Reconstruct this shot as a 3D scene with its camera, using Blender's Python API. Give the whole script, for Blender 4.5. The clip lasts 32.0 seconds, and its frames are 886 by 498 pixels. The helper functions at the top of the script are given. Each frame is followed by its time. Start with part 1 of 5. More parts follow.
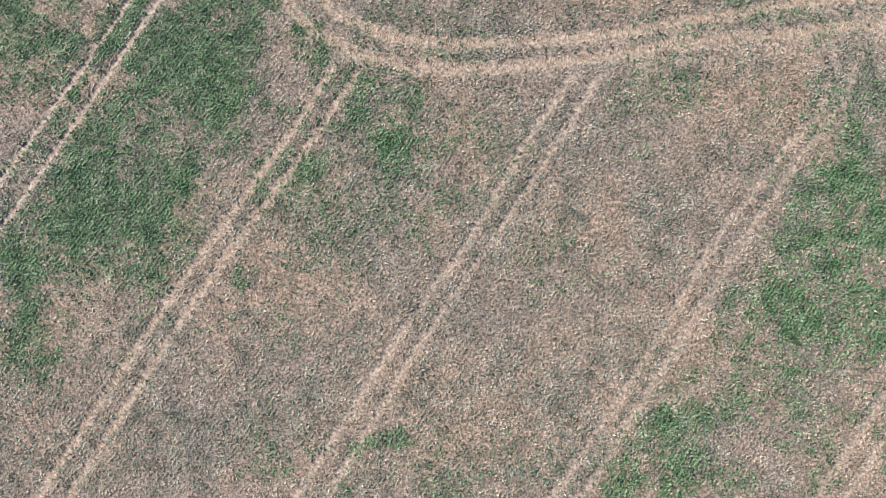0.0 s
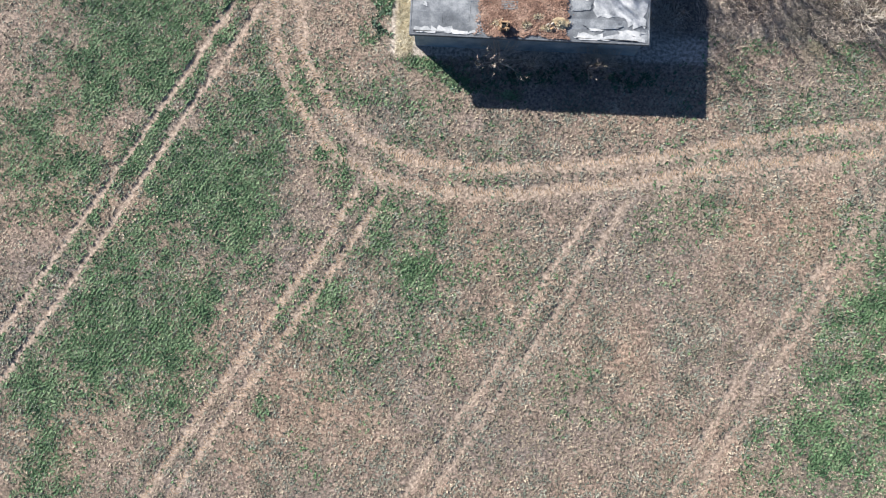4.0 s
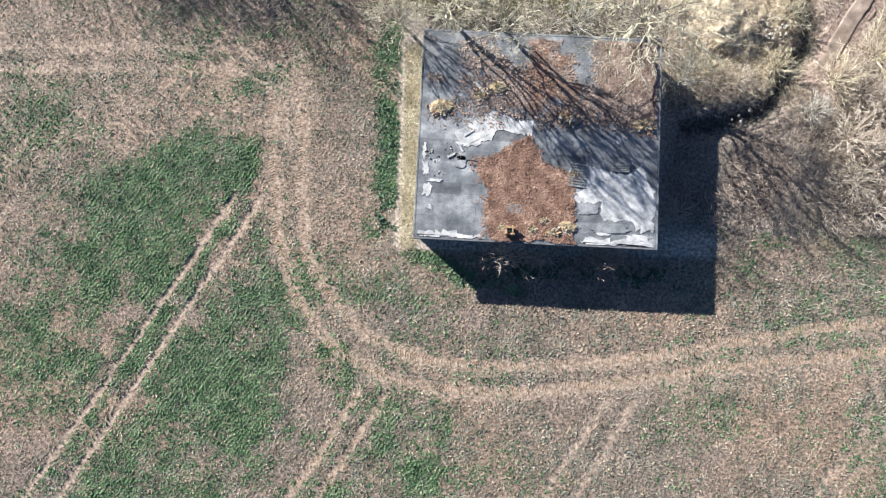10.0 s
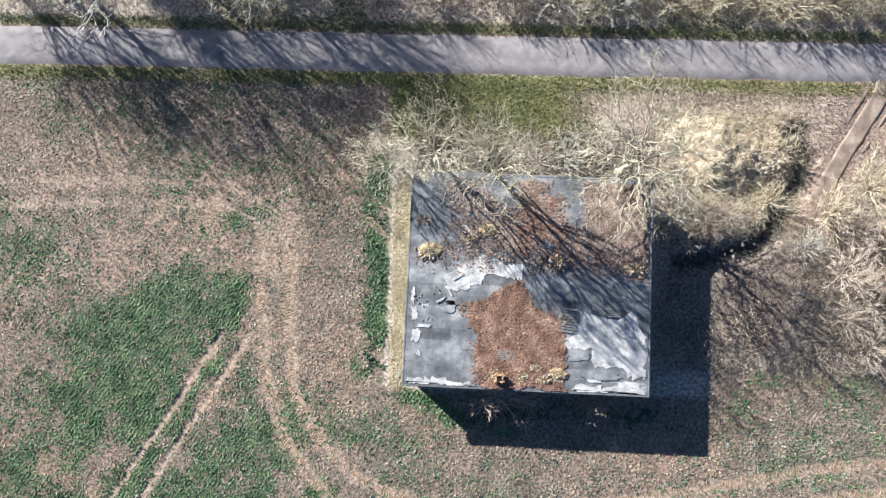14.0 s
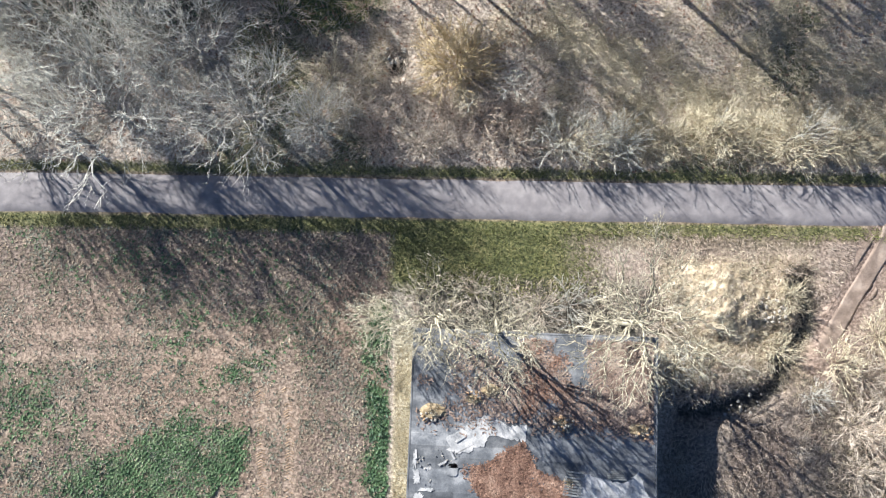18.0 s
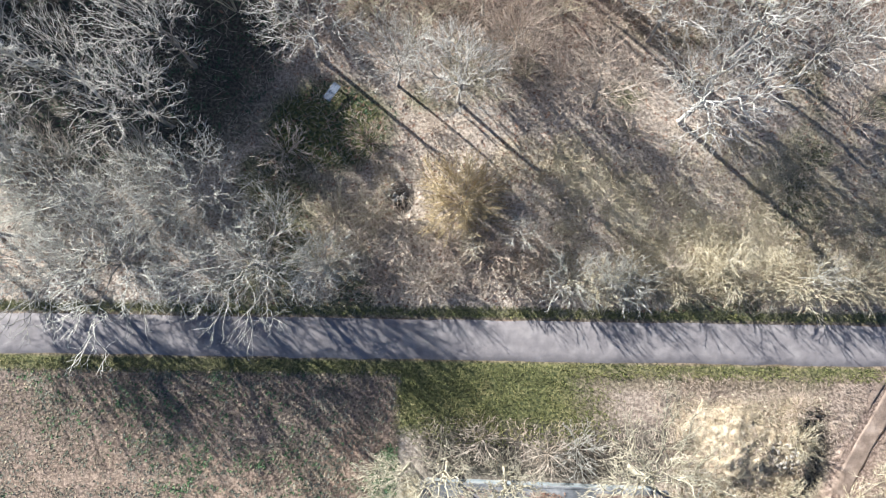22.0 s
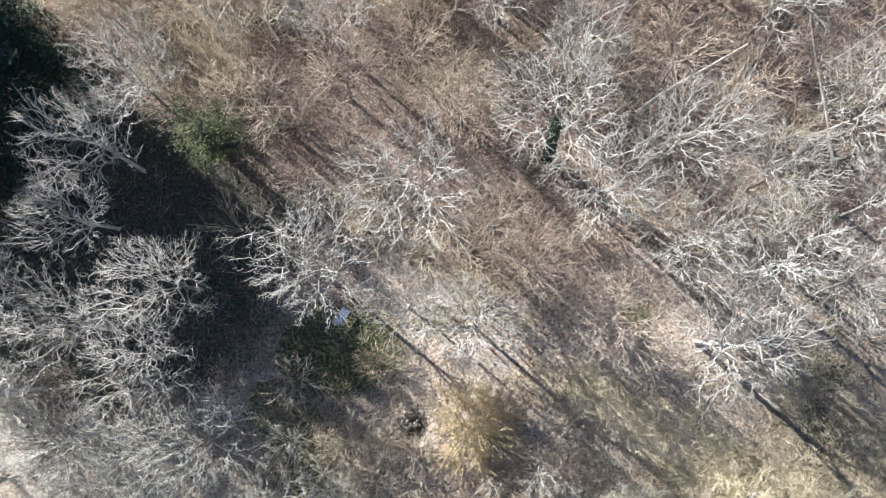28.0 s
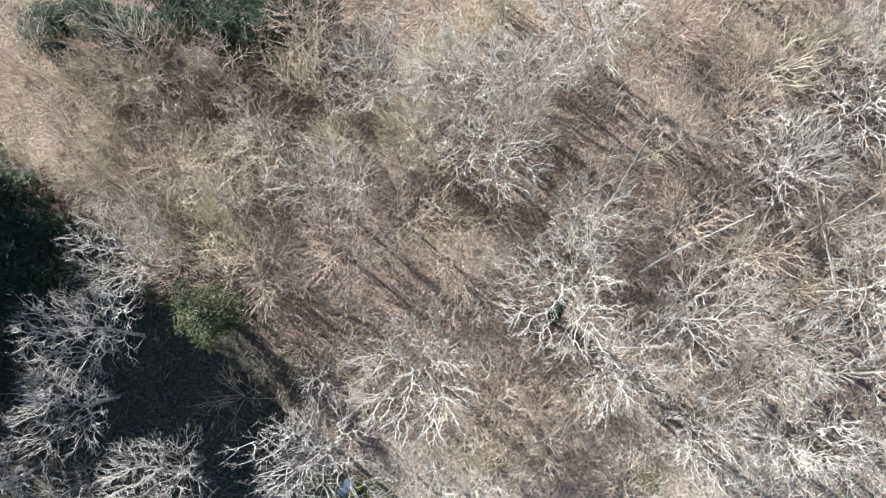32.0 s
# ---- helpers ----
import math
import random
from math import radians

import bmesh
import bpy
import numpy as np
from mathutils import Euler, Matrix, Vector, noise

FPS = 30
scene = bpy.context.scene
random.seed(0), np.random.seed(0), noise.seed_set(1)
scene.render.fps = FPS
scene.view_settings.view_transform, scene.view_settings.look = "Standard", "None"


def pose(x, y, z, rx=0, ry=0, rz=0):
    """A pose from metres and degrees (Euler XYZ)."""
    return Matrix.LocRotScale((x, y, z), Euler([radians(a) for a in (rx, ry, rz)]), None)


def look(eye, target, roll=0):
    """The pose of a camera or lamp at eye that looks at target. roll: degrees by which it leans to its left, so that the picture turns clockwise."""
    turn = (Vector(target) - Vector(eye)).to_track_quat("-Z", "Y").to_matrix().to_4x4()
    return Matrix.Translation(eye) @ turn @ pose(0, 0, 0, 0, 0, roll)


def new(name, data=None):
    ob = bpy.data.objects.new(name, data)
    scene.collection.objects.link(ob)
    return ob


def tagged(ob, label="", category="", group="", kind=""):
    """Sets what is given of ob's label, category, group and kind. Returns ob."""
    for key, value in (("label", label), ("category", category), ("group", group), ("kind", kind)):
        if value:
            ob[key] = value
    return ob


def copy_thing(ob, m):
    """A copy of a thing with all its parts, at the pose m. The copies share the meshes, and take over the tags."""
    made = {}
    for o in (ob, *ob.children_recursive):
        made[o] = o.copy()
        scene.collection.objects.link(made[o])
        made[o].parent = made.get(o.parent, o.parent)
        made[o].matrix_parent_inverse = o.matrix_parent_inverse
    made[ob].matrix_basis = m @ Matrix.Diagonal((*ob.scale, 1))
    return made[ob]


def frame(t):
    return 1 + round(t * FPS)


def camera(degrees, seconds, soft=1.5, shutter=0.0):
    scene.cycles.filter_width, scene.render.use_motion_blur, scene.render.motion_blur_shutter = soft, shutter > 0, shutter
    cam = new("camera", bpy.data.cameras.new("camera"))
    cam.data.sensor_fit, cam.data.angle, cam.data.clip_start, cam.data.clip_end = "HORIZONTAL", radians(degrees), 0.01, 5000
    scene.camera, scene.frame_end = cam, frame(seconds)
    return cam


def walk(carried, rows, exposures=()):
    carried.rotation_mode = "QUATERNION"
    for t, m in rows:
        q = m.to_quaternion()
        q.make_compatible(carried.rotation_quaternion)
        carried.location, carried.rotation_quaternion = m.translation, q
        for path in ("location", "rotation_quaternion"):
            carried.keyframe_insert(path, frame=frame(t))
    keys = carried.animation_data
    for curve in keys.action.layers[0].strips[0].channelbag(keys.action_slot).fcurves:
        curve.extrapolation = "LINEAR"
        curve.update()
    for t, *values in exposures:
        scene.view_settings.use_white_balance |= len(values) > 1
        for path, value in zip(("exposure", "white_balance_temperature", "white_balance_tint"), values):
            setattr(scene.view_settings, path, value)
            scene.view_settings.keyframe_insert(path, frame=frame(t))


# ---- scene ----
cam = camera(62.0, 32.0, soft=1.2)
ROWS = [
    (0, 2.519, 3.607, 65.088, 4.165, 0.449, 1.372),
    (1, 2.058, 6.354, 65.114, 4.276, 0.444, 1.467),
    (2, 1.478, 9.042, 65.125, 4.386, 0.439, 1.545),
    (3, 0.825, 11.714, 65.128, 4.497, 0.435, 1.613),
    (4, 0.084, 14.405, 65.130, 4.607, 0.432, 1.671),
    (5, -0.597, 17.193, 65.137, 4.718, 0.430, 1.708),
    (6, -1.032, 20.097, 65.156, 4.828, 0.431, 1.714),
    (7, -1.129, 22.966, 65.193, 4.939, 0.433, 1.694),
    (8, -1.019, 25.725, 65.249, 5.050, 0.438, 1.668),
    (9, -0.915, 28.408, 65.320, 5.162, 0.445, 1.650),
    (10, -0.756, 31.204, 65.403, 5.275, 0.454, 1.636),
    (11, -0.520, 34.149, 65.494, 5.387, 0.466, 1.619),
    (12, -0.316, 37.069, 65.590, 5.499, 0.480, 1.591),
    (13, -0.177, 39.990, 65.686, 5.611, 0.497, 1.549),
    (14, -0.094, 43.021, 65.781, 5.723, 0.515, 1.491),
    (15, -0.061, 46.222, 65.876, 5.833, 0.536, 1.416),
    (16, -0.103, 49.533, 65.972, 5.943, 0.559, 1.325),
    (17, -0.253, 52.819, 66.072, 6.051, 0.583, 1.225),
    (18, -0.459, 55.986, 66.176, 6.159, 0.609, 1.132),
    (19, -0.666, 59.029, 66.287, 6.265, 0.634, 1.066),
    (20, -0.836, 62.041, 66.407, 6.370, 0.658, 1.027),
    (21, -0.992, 65.089, 66.535, 6.474, 0.680, 0.985),
    (22, -1.160, 68.213, 66.675, 6.576, 0.698, 0.908),
    (23, -1.311, 71.431, 66.826, 6.677, 0.713, 0.794),
    (24, -1.443, 74.746, 66.991, 6.777, 0.722, 0.654),
    (25, -1.573, 78.125, 67.171, 6.876, 0.725, 0.497),
    (26, -1.719, 81.427, 67.367, 6.973, 0.722, 0.316),
    (27, -1.990, 84.655, 67.580, 7.070, 0.714, 0.099),
    (28, -2.555, 88.021, 67.809, 7.166, 0.701, -0.151),
    (29, -3.180, 91.602, 68.055, 7.262, 0.683, -0.406),
    (30, -3.528, 95.350, 68.316, 7.358, 0.662, -0.637),
    (31, -3.464, 99.085, 68.593, 7.454, 0.636, -0.822),
    (32, -2.973, 102.565, 68.885, 7.551, 0.608, -0.945),
]
walk(cam, [(t, pose(x, y, z, rx, ry, rz)) for t, x, y, z, rx, ry, rz in ROWS], [(0, 1.43, 5750, 14), (32, 1.43, 5750, 14)])

# ---- light ----
SUN_HEIGHT, SUN_WAY = radians(24), radians(-41)  # elevation; heading in which the shadows fall
world = bpy.data.worlds.new("sky")
scene.world = world
world.use_nodes = True
wn = world.node_tree
sky = wn.nodes.new("ShaderNodeTexSky")
sky.sky_type, sky.sun_disc, sky.ozone_density = "NISHITA", False, 6.0
sky.sun_elevation, sky.sun_rotation = SUN_HEIGHT, radians(-49)
wn.nodes["Background"].inputs["Strength"].default_value = 0.033
wn.links.new(sky.outputs[0], wn.nodes["Background"].inputs["Color"])
sun_data = bpy.data.lights.new("sun", "SUN")
sun_data.energy, sun_data.angle, sun_data.color = 5.0, radians(0.6), (1.0, 0.935, 0.80)
sun = new("sun", sun_data)
sun_dir = Vector((math.cos(SUN_WAY) * math.cos(SUN_HEIGHT), math.sin(SUN_WAY) * math.cos(SUN_HEIGHT), -math.sin(SUN_HEIGHT)))
sun.matrix_world = look((-60, 110, 60), Vector((-60, 110, 60)) + sun_dir)

# ---- materials ----


def lin(r, g, b):
    """Linear colour from 0-255 values."""
    return tuple(((v / 255 + 0.055) / 1.055) ** 2.4 if v > 10 else v / 255 / 12.92 for v in (r, g, b)) + (1,)


def ramp(nt, fac, stops):
    n = nt.nodes.new("ShaderNodeValToRGB")
    while len(n.color_ramp.elements) < len(stops):
        n.color_ramp.elements.new(0.5)
    for e, (p, c) in zip(n.color_ramp.elements, stops):
        e.position, e.color = p, (*c[:3], 1)
    nt.links.new(fac, n.inputs[0])
    return n.outputs[0]


def noise_out(nt, vec, scale, detail=4, rough=0.55):
    n = nt.nodes.new("ShaderNodeTexNoise")
    n.inputs["Scale"].default_value, n.inputs["Detail"].default_value, n.inputs["Roughness"].default_value = scale, detail, rough
    nt.links.new(vec, n.inputs["Vector"])
    return n.outputs["Fac"]


def mixed(nt, fac, a, b, mode="MIX"):
    n = nt.nodes.new("ShaderNodeMix")
    n.data_type, n.blend_type = "RGBA", mode
    for v, s in ((fac, n.inputs[0]), (a, n.inputs[6]), (b, n.inputs[7])):
        if isinstance(v, (int, float)):
            s.default_value = v
        elif isinstance(v, tuple):
            s.default_value = (*v[:3], 1)
        else:
            nt.links.new(v, s)
    return n.outputs[2]


def material(name, stops, scale=3.0, rough=0.85, fine=30.0, bump=0.3, vary=0.25, per="object", dist=0.03, metal=0.0):
    """A surface with coarse and fine variation, a random shift for each object or island, and fine relief."""
    m = bpy.data.materials.new(name)
    m.use_nodes = True
    nt = m.node_tree
    bsdf = nt.nodes["Principled BSDF"]
    co = nt.nodes.new("ShaderNodeTexCoord").outputs["Object"]
    a, b = noise_out(nt, co, scale), noise_out(nt, co, fine, 3, 0.7)
    both = nt.nodes.new("ShaderNodeMath")
    both.operation = "MULTIPLY_ADD"
    both.inputs[1].default_value = 0.35
    nt.links.new(b, both.inputs[0])
    sub = nt.nodes.new("ShaderNodeMath")
    sub.operation = "MULTIPLY_ADD"
    sub.inputs[1].default_value, sub.inputs[2].default_value = 1.0, -0.17
    nt.links.new(a, sub.inputs[0])
    nt.links.new(sub.outputs[0], both.inputs[2])
    col = ramp(nt, both.outputs[0], stops)
    if vary:
        if per == "object":
            rnd = nt.nodes.new("ShaderNodeObjectInfo").outputs["Random"]
        else:
            rnd = nt.nodes.new("ShaderNodeNewGeometry").outputs["Random Per Island"]
        shade = ramp(nt, rnd, [(0, (1 - vary,) * 3), (1, (1 + vary,) * 3)])
        col = mixed(nt, 1.0, col, shade, "MULTIPLY")
    nt.links.new(col, bsdf.inputs["Base Color"])
    bsdf.inputs["Roughness"].default_value = rough
    bsdf.inputs["Metallic"].default_value = metal
    if bump:
        bp = nt.nodes.new("ShaderNodeBump")
        bp.inputs["Strength"].default_value, bp.inputs["Distance"].default_value = bump, dist
        nt.links.new(b, bp.inputs["Height"])
        nt.links.new(bp.outputs[0], bsdf.inputs["Normal"])
    return m


def stops3(a, b, c):
    return [(0.3, lin(*a)), (0.5, lin(*b)), (0.7, lin(*c))]


M_BARK_PALE = material("pale_bark", stops3((158, 155, 146), (197, 194, 184), (222, 218, 209)), 1.5, 0.9, 12, 0.2, 0.2)
M_BARK_GREY = material("grey_bark", stops3((156, 155, 144), (196, 194, 182), (222, 219, 208)), 1.5, 0.9, 12, 0.2, 0.2)
M_BARK_BROWN = material("brown_bark", stops3((152, 141, 125), (195, 183, 166), (221, 210, 193)), 1.5, 0.9, 12, 0.2, 0.2)
M_LIMB = material("weathered_grey_bark", stops3((124, 119, 110), (158, 152, 142), (186, 179, 169)), 1.5, 0.9, 12, 0.2, 0.2)
M_TWIG_STRAW = material("straw_twigs", stops3((156, 146, 119), (198, 188, 160), (223, 214, 190)), 1.5, 0.9, 12, 0.0, 0.22)
M_TWIG_OCHRE = material("ochre_twigs", stops3((148, 131, 96), (192, 173, 132), (220, 203, 164)), 1.5, 0.9, 12, 0.0, 0.22)
M_BARK_OLIVE = material("olive_grey_bark", stops3((142, 135, 113), (183, 176, 152), (210, 203, 179)), 1.5, 0.9, 12, 0.2, 0.2)
M_TWIG_RUST = material("rust_twigs", stops3((154, 138, 121), (196, 179, 160), (222, 206, 188)), 1.5, 0.9, 12, 0.0, 0.22)
M_CROP_GREEN = material("green_crop", stops3((56, 82, 52), (86, 112, 73), (124, 141, 103)), 0.6, 0.85, 9, 0.0, 0.3, "island")
M_CROP_FADED = material("faded_green_crop", stops3((82, 90, 74), (114, 117, 101), (148, 147, 130)), 0.5, 0.9, 9, 0.0, 0.3, "island")
M_CROP_DULL = material("withered_crop", stops3((106, 98, 82), (146, 132, 112), (182, 166, 142)), 0.5, 0.95, 9, 0.0, 0.25, "island")
M_GRASS = material("verge_grass", stops3((78, 84, 46), (114, 116, 68), (154, 148, 102)), 0.4, 0.8, 6, 0.0, 0.3, "island")
M_STRAW = material("dry_grass", stops3((148, 137, 111), (184, 173, 145), (210, 200, 176)), 0.4, 0.85, 6, 0.0, 0.25, "island")
M_EVERGREEN = material("dark_evergreen_leaves", stops3((24, 36, 25), (38, 54, 37), (64, 78, 56)), 0.8, 0.85, 6, 0.0, 0.35, "island")
# also colours the woodland grass, darkened to stand for the trees' shade
M_WEED = material("dark_weeds_shaded_grass", stops3((40, 62, 42), (60, 86, 58), (90, 114, 82)), 0.8, 0.7, 6, 0.0, 0.3, "island")
M_IVY = material("ivy_leaves", stops3((48, 57, 31), (74, 81, 46), (108, 111, 72)), 0.8, 0.8, 6, 0.0, 0.3, "island")
M_NEEDLE = material("conifer_needles", stops3((34, 50, 34), (52, 72, 48), (80, 100, 72)), 0.8, 0.85, 6, 0.0, 0.3, "island")
M_SCRUB_PINK = material("pinkish_brown_stems", stops3((148, 135, 121), (190, 177, 161), (218, 206, 191)), 0.5, 0.9, 6, 0.0, 0.35, "island")
M_SCRUB_GREY = material("grey_green_stems", stops3((152, 150, 131), (196, 193, 173), (224, 220, 203)), 0.5, 0.9, 6, 0.0, 0.35, "island")
M_SAND = material("pale_sandy_soil", stops3((128, 113, 90), (176, 161, 134), (214, 201, 176)), 2.2, 0.95, 11, 0.6, 0.0, dist=0.05)
M_TRACK = material("rutted_earth", stops3((104, 91, 80), (138, 122, 108), (168, 152, 137)), 0.8, 0.95, 9, 0.5, 0.0, dist=0.06)
M_ROAD = material("worn_asphalt", stops3((120, 116, 116), (138, 133, 132), (156, 151, 148)), 0.9, 0.85, 18, 0.35, 0.0, dist=0.01)
M_FELT = material("roof_felt", stops3((78, 81, 84), (110, 113, 115), (152, 153, 152)), 0.7, 0.75, 7, 0.3, 0.22, dist=0.01)
M_FELT_PALE = material("bleached_roof_felt", stops3((128, 130, 131), (178, 178, 175), (214, 211, 206)), 1.3, 0.85, 6, 0.4, 0.08, dist=0.01)
M_WALL = material("weathered_plaster", stops3((120, 136, 140), (150, 160, 162), (176, 180, 178)), 0.8, 0.85, 14, 0.3, 0.1, dist=0.01)
M_LEAF = material("dead_leaves", stops3((104, 78, 63), (139, 108, 89), (172, 143, 121)), 0.8, 0.85, 9, 0.2, 0.3, "island")
M_LITTER = material("brown_litter", stops3((112, 94, 82), (146, 126, 111), (178, 159, 142)), 0.8, 0.9, 9, 0.2, 0.3, "island")
M_MOSS = material("dry_moss", stops3((124, 108, 80), (156, 139, 108), (184, 168, 138)), 1.2, 0.95, 12, 0.5, 0.25, "island")
M_STONE = material("rubble_stone", stops3((120, 116, 108), (160, 154, 142), (200, 192, 178)), 2.0, 0.85, 16, 0.4, 0.3)
M_BRICK = material("old_brick", stops3((150, 112, 84), (182, 150, 112), (210, 186, 150)), 2.0, 0.85, 16, 0.4, 0.25)
M_PLANK = material("grey_wood", stops3((96, 98, 98), (126, 128, 126), (158, 158, 152)), 1.5, 0.85, 20, 0.3, 0.2)
M_SOIL = material("clod_soil", stops3((138, 112, 86), (172, 144, 112), (196, 170, 138)), 1.0, 0.95, 14, 0.4, 0.2, "island")
M_DARK = material("flue_black", stops3((18, 17, 16), (28, 27, 26), (40, 38, 36)), 3, 0.95, 20, 0.2, 0.0)
# table planks: blue-grey lowered to stand for the clearing's shade
M_TABLE_SHADED = material("shaded_blue_grey", stops3((84, 96, 112), (112, 124, 140), (146, 154, 164)), 2, 0.6, 20, 0.2, 0.05)

# ---- mesh helpers ----


def raw_mesh(name, verts, tris):
    me = bpy.data.meshes.new(name)
    verts, tris = np.asarray(verts, np.float32), np.asarray(tris, np.int32)
    me.vertices.add(len(verts))
    me.vertices.foreach_set("co", verts.ravel())
    me.loops.add(tris.size)
    me.loops.foreach_set("vertex_index", tris.ravel())
    me.polygons.add(len(tris))
    me.polygons.foreach_set("loop_start", np.arange(len(tris), dtype=np.int32) * 3)
    me.update(calc_edges=True)
    return me


def raw_part(name, verts, tris, mat, parent=None, label=""):
    me = raw_mesh(name, verts, tris)
    me.materials.append(mat)
    ob = new(name, me)
    if parent:
        ob.parent = parent
    return tagged(ob, label)


def part(name, bm, mat, parent=None, label=""):
    me = bpy.data.meshes.new(name)
    bm.to_mesh(me)
    bm.free()
    me.materials.append(mat)
    ob = new(name, me)
    if parent:
        ob.parent = parent
    return tagged(ob, label)


def add_box(bm, x0, y0, z0, x1, y1, z1, bevel=0.0, turn=None):
    m = Matrix.Translation(((x0 + x1) / 2, (y0 + y1) / 2, (z0 + z1) / 2)) @ Matrix.Diagonal((x1 - x0, y1 - y0, z1 - z0, 1))
    vs = bmesh.ops.create_cube(bm, size=1, matrix=(turn or Matrix()) @ m)["verts"]
    if bevel:
        es = list({e for v in vs for e in v.link_edges})
        bmesh.ops.bevel(bm, geom=es, offset=bevel, segments=1, affect="EDGES")


def thing(name, m=None):
    ob = new(name)
    ob.matrix_world = m or Matrix()
    return ob


def tubes(segs):
    """Three-sided tapering pieces from rows p0, p1, r0, r1; a piece whose r1 is 0 ends in a point."""
    s = np.asarray(segs, float).reshape(-1, 8)
    p0, p1, r0, r1 = s[:, :3], s[:, 3:6], s[:, 6], s[:, 7]
    d = p1 - p0
    d /= np.linalg.norm(d, axis=1, keepdims=True) + 1e-9
    ref = np.where(np.abs(d[:, 2:3]) < 0.9, [[0, 0, 1.0]], [[1.0, 0, 0]])
    u = np.cross(d, ref)
    u /= np.linalg.norm(u, axis=1, keepdims=True)
    v = np.cross(d, u)
    ring = [math.cos(a) * u + math.sin(a) * v for a in (0, 2.0944, 4.18879)]
    n = len(s)
    verts = np.stack([p0 + r0[:, None] * c for c in ring] + [p1 + np.maximum(r1, 0.0)[:, None] * c for c in ring], 1)
    tip = r1 <= 0
    base = np.arange(n)[:, None] * 6
    a, b, c = np.array([0, 1, 2]), np.array([1, 2, 0]), np.array([3, 4, 5])
    full = [[i, j, 3 + j] for i, j in zip(a, b)] + [[i, 3 + j, 3 + i] for i, j in zip(a, b)]
    point = [[i, j, 3] for i, j in zip(a, b)]
    tris = np.concatenate([(base[~tip][:, None] + np.array(full)).reshape(-1, 3), (base[tip][:, None] + np.array(point)).reshape(-1, 3)])
    verts = verts.reshape(-1, 3)
    used = np.zeros(len(verts), bool)
    used[tris.ravel()] = True
    index = np.cumsum(used) - 1
    return verts[used], index[tris]


def leaf_tris(p, length, width, rng, rise=(0.2, 0.8), count=3, whole=True):
    """Pointed leaves that fan out from each point of p."""
    n = len(p)
    az = rng.uniform(0, 2 * np.pi, (n, 1)) + np.arange(count) * 2 * np.pi / count + rng.normal(0, 0.4, (n, count))
    up = rng.uniform(*rise, (n, count))
    ln = length[:, None] * rng.uniform(0.6, 1.2, (n, count))
    ca, sa = np.cos(az), np.sin(az)
    out = np.stack([ca * np.cos(up), sa * np.cos(up), np.sin(up)], -1) * ln[..., None]
    side = np.stack([-sa, ca, 0 * sa], -1) * (width * ln)[..., None]
    base = np.repeat(p[:, None], count, 1)
    mid = base + out * 0.45
    if not whole:  # half a leaf: a blade with a wide foot
        verts = np.stack([base - side, base + side, base + out], 2).reshape(-1, 3)
        return verts, np.arange(n * count * 3).reshape(-1, 3)
    verts = np.stack([base, mid + side, base + out, mid - side], 2).reshape(-1, 3)
    i = np.arange(n * count)[:, None] * 4
    return verts, np.concatenate([i + [0, 1, 2], i + [0, 2, 3]])


# ---- ground: what grows or lies where ----
_table = np.random.default_rng(5).random((256, 256))


def vnoise(x, y, size, shift=0):
    u, v = np.asarray(x) / size + shift * 17.3, np.asarray(y) / size + shift * 9.1
    i, j = np.floor(u).astype(int), np.floor(v).astype(int)
    fu, fv = u - i, v - j
    fu, fv = fu * fu * (3 - 2 * fu), fv * fv * (3 - 2 * fv)
    g = lambda a, b: _table[a % 256, b % 256]
    return (g(i, j) * (1 - fu) + g(i + 1, j) * fu) * (1 - fv) + (g(i, j + 1) * (1 - fu) + g(i + 1, j + 1) * fu) * fv


def fbm(x, y, size, shift=0, octaves=4):
    return sum(vnoise(x, y, size / 2**k, shift + k) * 0.5**k for k in range(octaves)) / (2 - 0.5 ** (octaves - 1))


def along(x, y, line):
    """Distance from each point to a line of points."""
    best = np.full(np.shape(x), 1e9)
    for (ax, ay), (bx, by) in zip(line[:-1], line[1:]):
        dx, dy = bx - ax, by - ay
        s = np.clip(((x - ax) * dx + (y - ay) * dy) / (dx * dx + dy * dy), 0, 1)
        best = np.minimum(best, np.hypot(x - ax - s * dx, y - ay - s * dy))
    return best


def smooth(v, lo, hi):
    t = np.clip((v - lo) / (hi - lo), 0, 1)
    return t * t * (3 - 2 * t)


# wheel tracks: pairs of ruts
TRAM_A = [[(-46, 1.2), (-40, 10.4), (-31, 24.3), (-22.2, 38.4), (-20.4, 41.6)], [(-46, -3.6), (-39.7, 6), (-30.7, 20.3), (-23.4, 32.4), (-17.8, 41.6)]]
TRAM_B = [[(-41, -27), (-32.6, -13.6), (-21.7, 4.3), (-11.8, 19), (-8.6, 24.5)], [(-39, -28), (-30.1, -13.8), (-19.7, 3.9), (-10.7, 17), (-6.2, 24.3)]]
TRAM_C = [[(-19, -28), (-10.5, -13.6), (-2.1, 0.3), (4.2, 9.4), (9, 18.2), (13, 24.2)], [(-16.5, -28), (-7.6, -13), (0.2, 0.4), (6.7, 10), (10.6, 16.2), (15.4, 24.2)]]
TRAM_D = [[(3, -27), (11.7, -13), (20.2, -0.1), (25.6, 9.4), (32.2, 18.2), (35.2, 21.3), (36.5, 25.5), (36.3, 29)], [(5.6, -27), (14.9, -11.9), (22.7, 0.9), (29.1, 11), (33.5, 17.6), (37.4, 22.4), (38.8, 27), (38.6, 30)]]
TRAM_E = [[(24, -28), (34.8, -11.8), (40.7, -3), (52, 15)], [(26.5, -28), (37.2, -11.8), (40.6, -6.9), (54, 13)]]
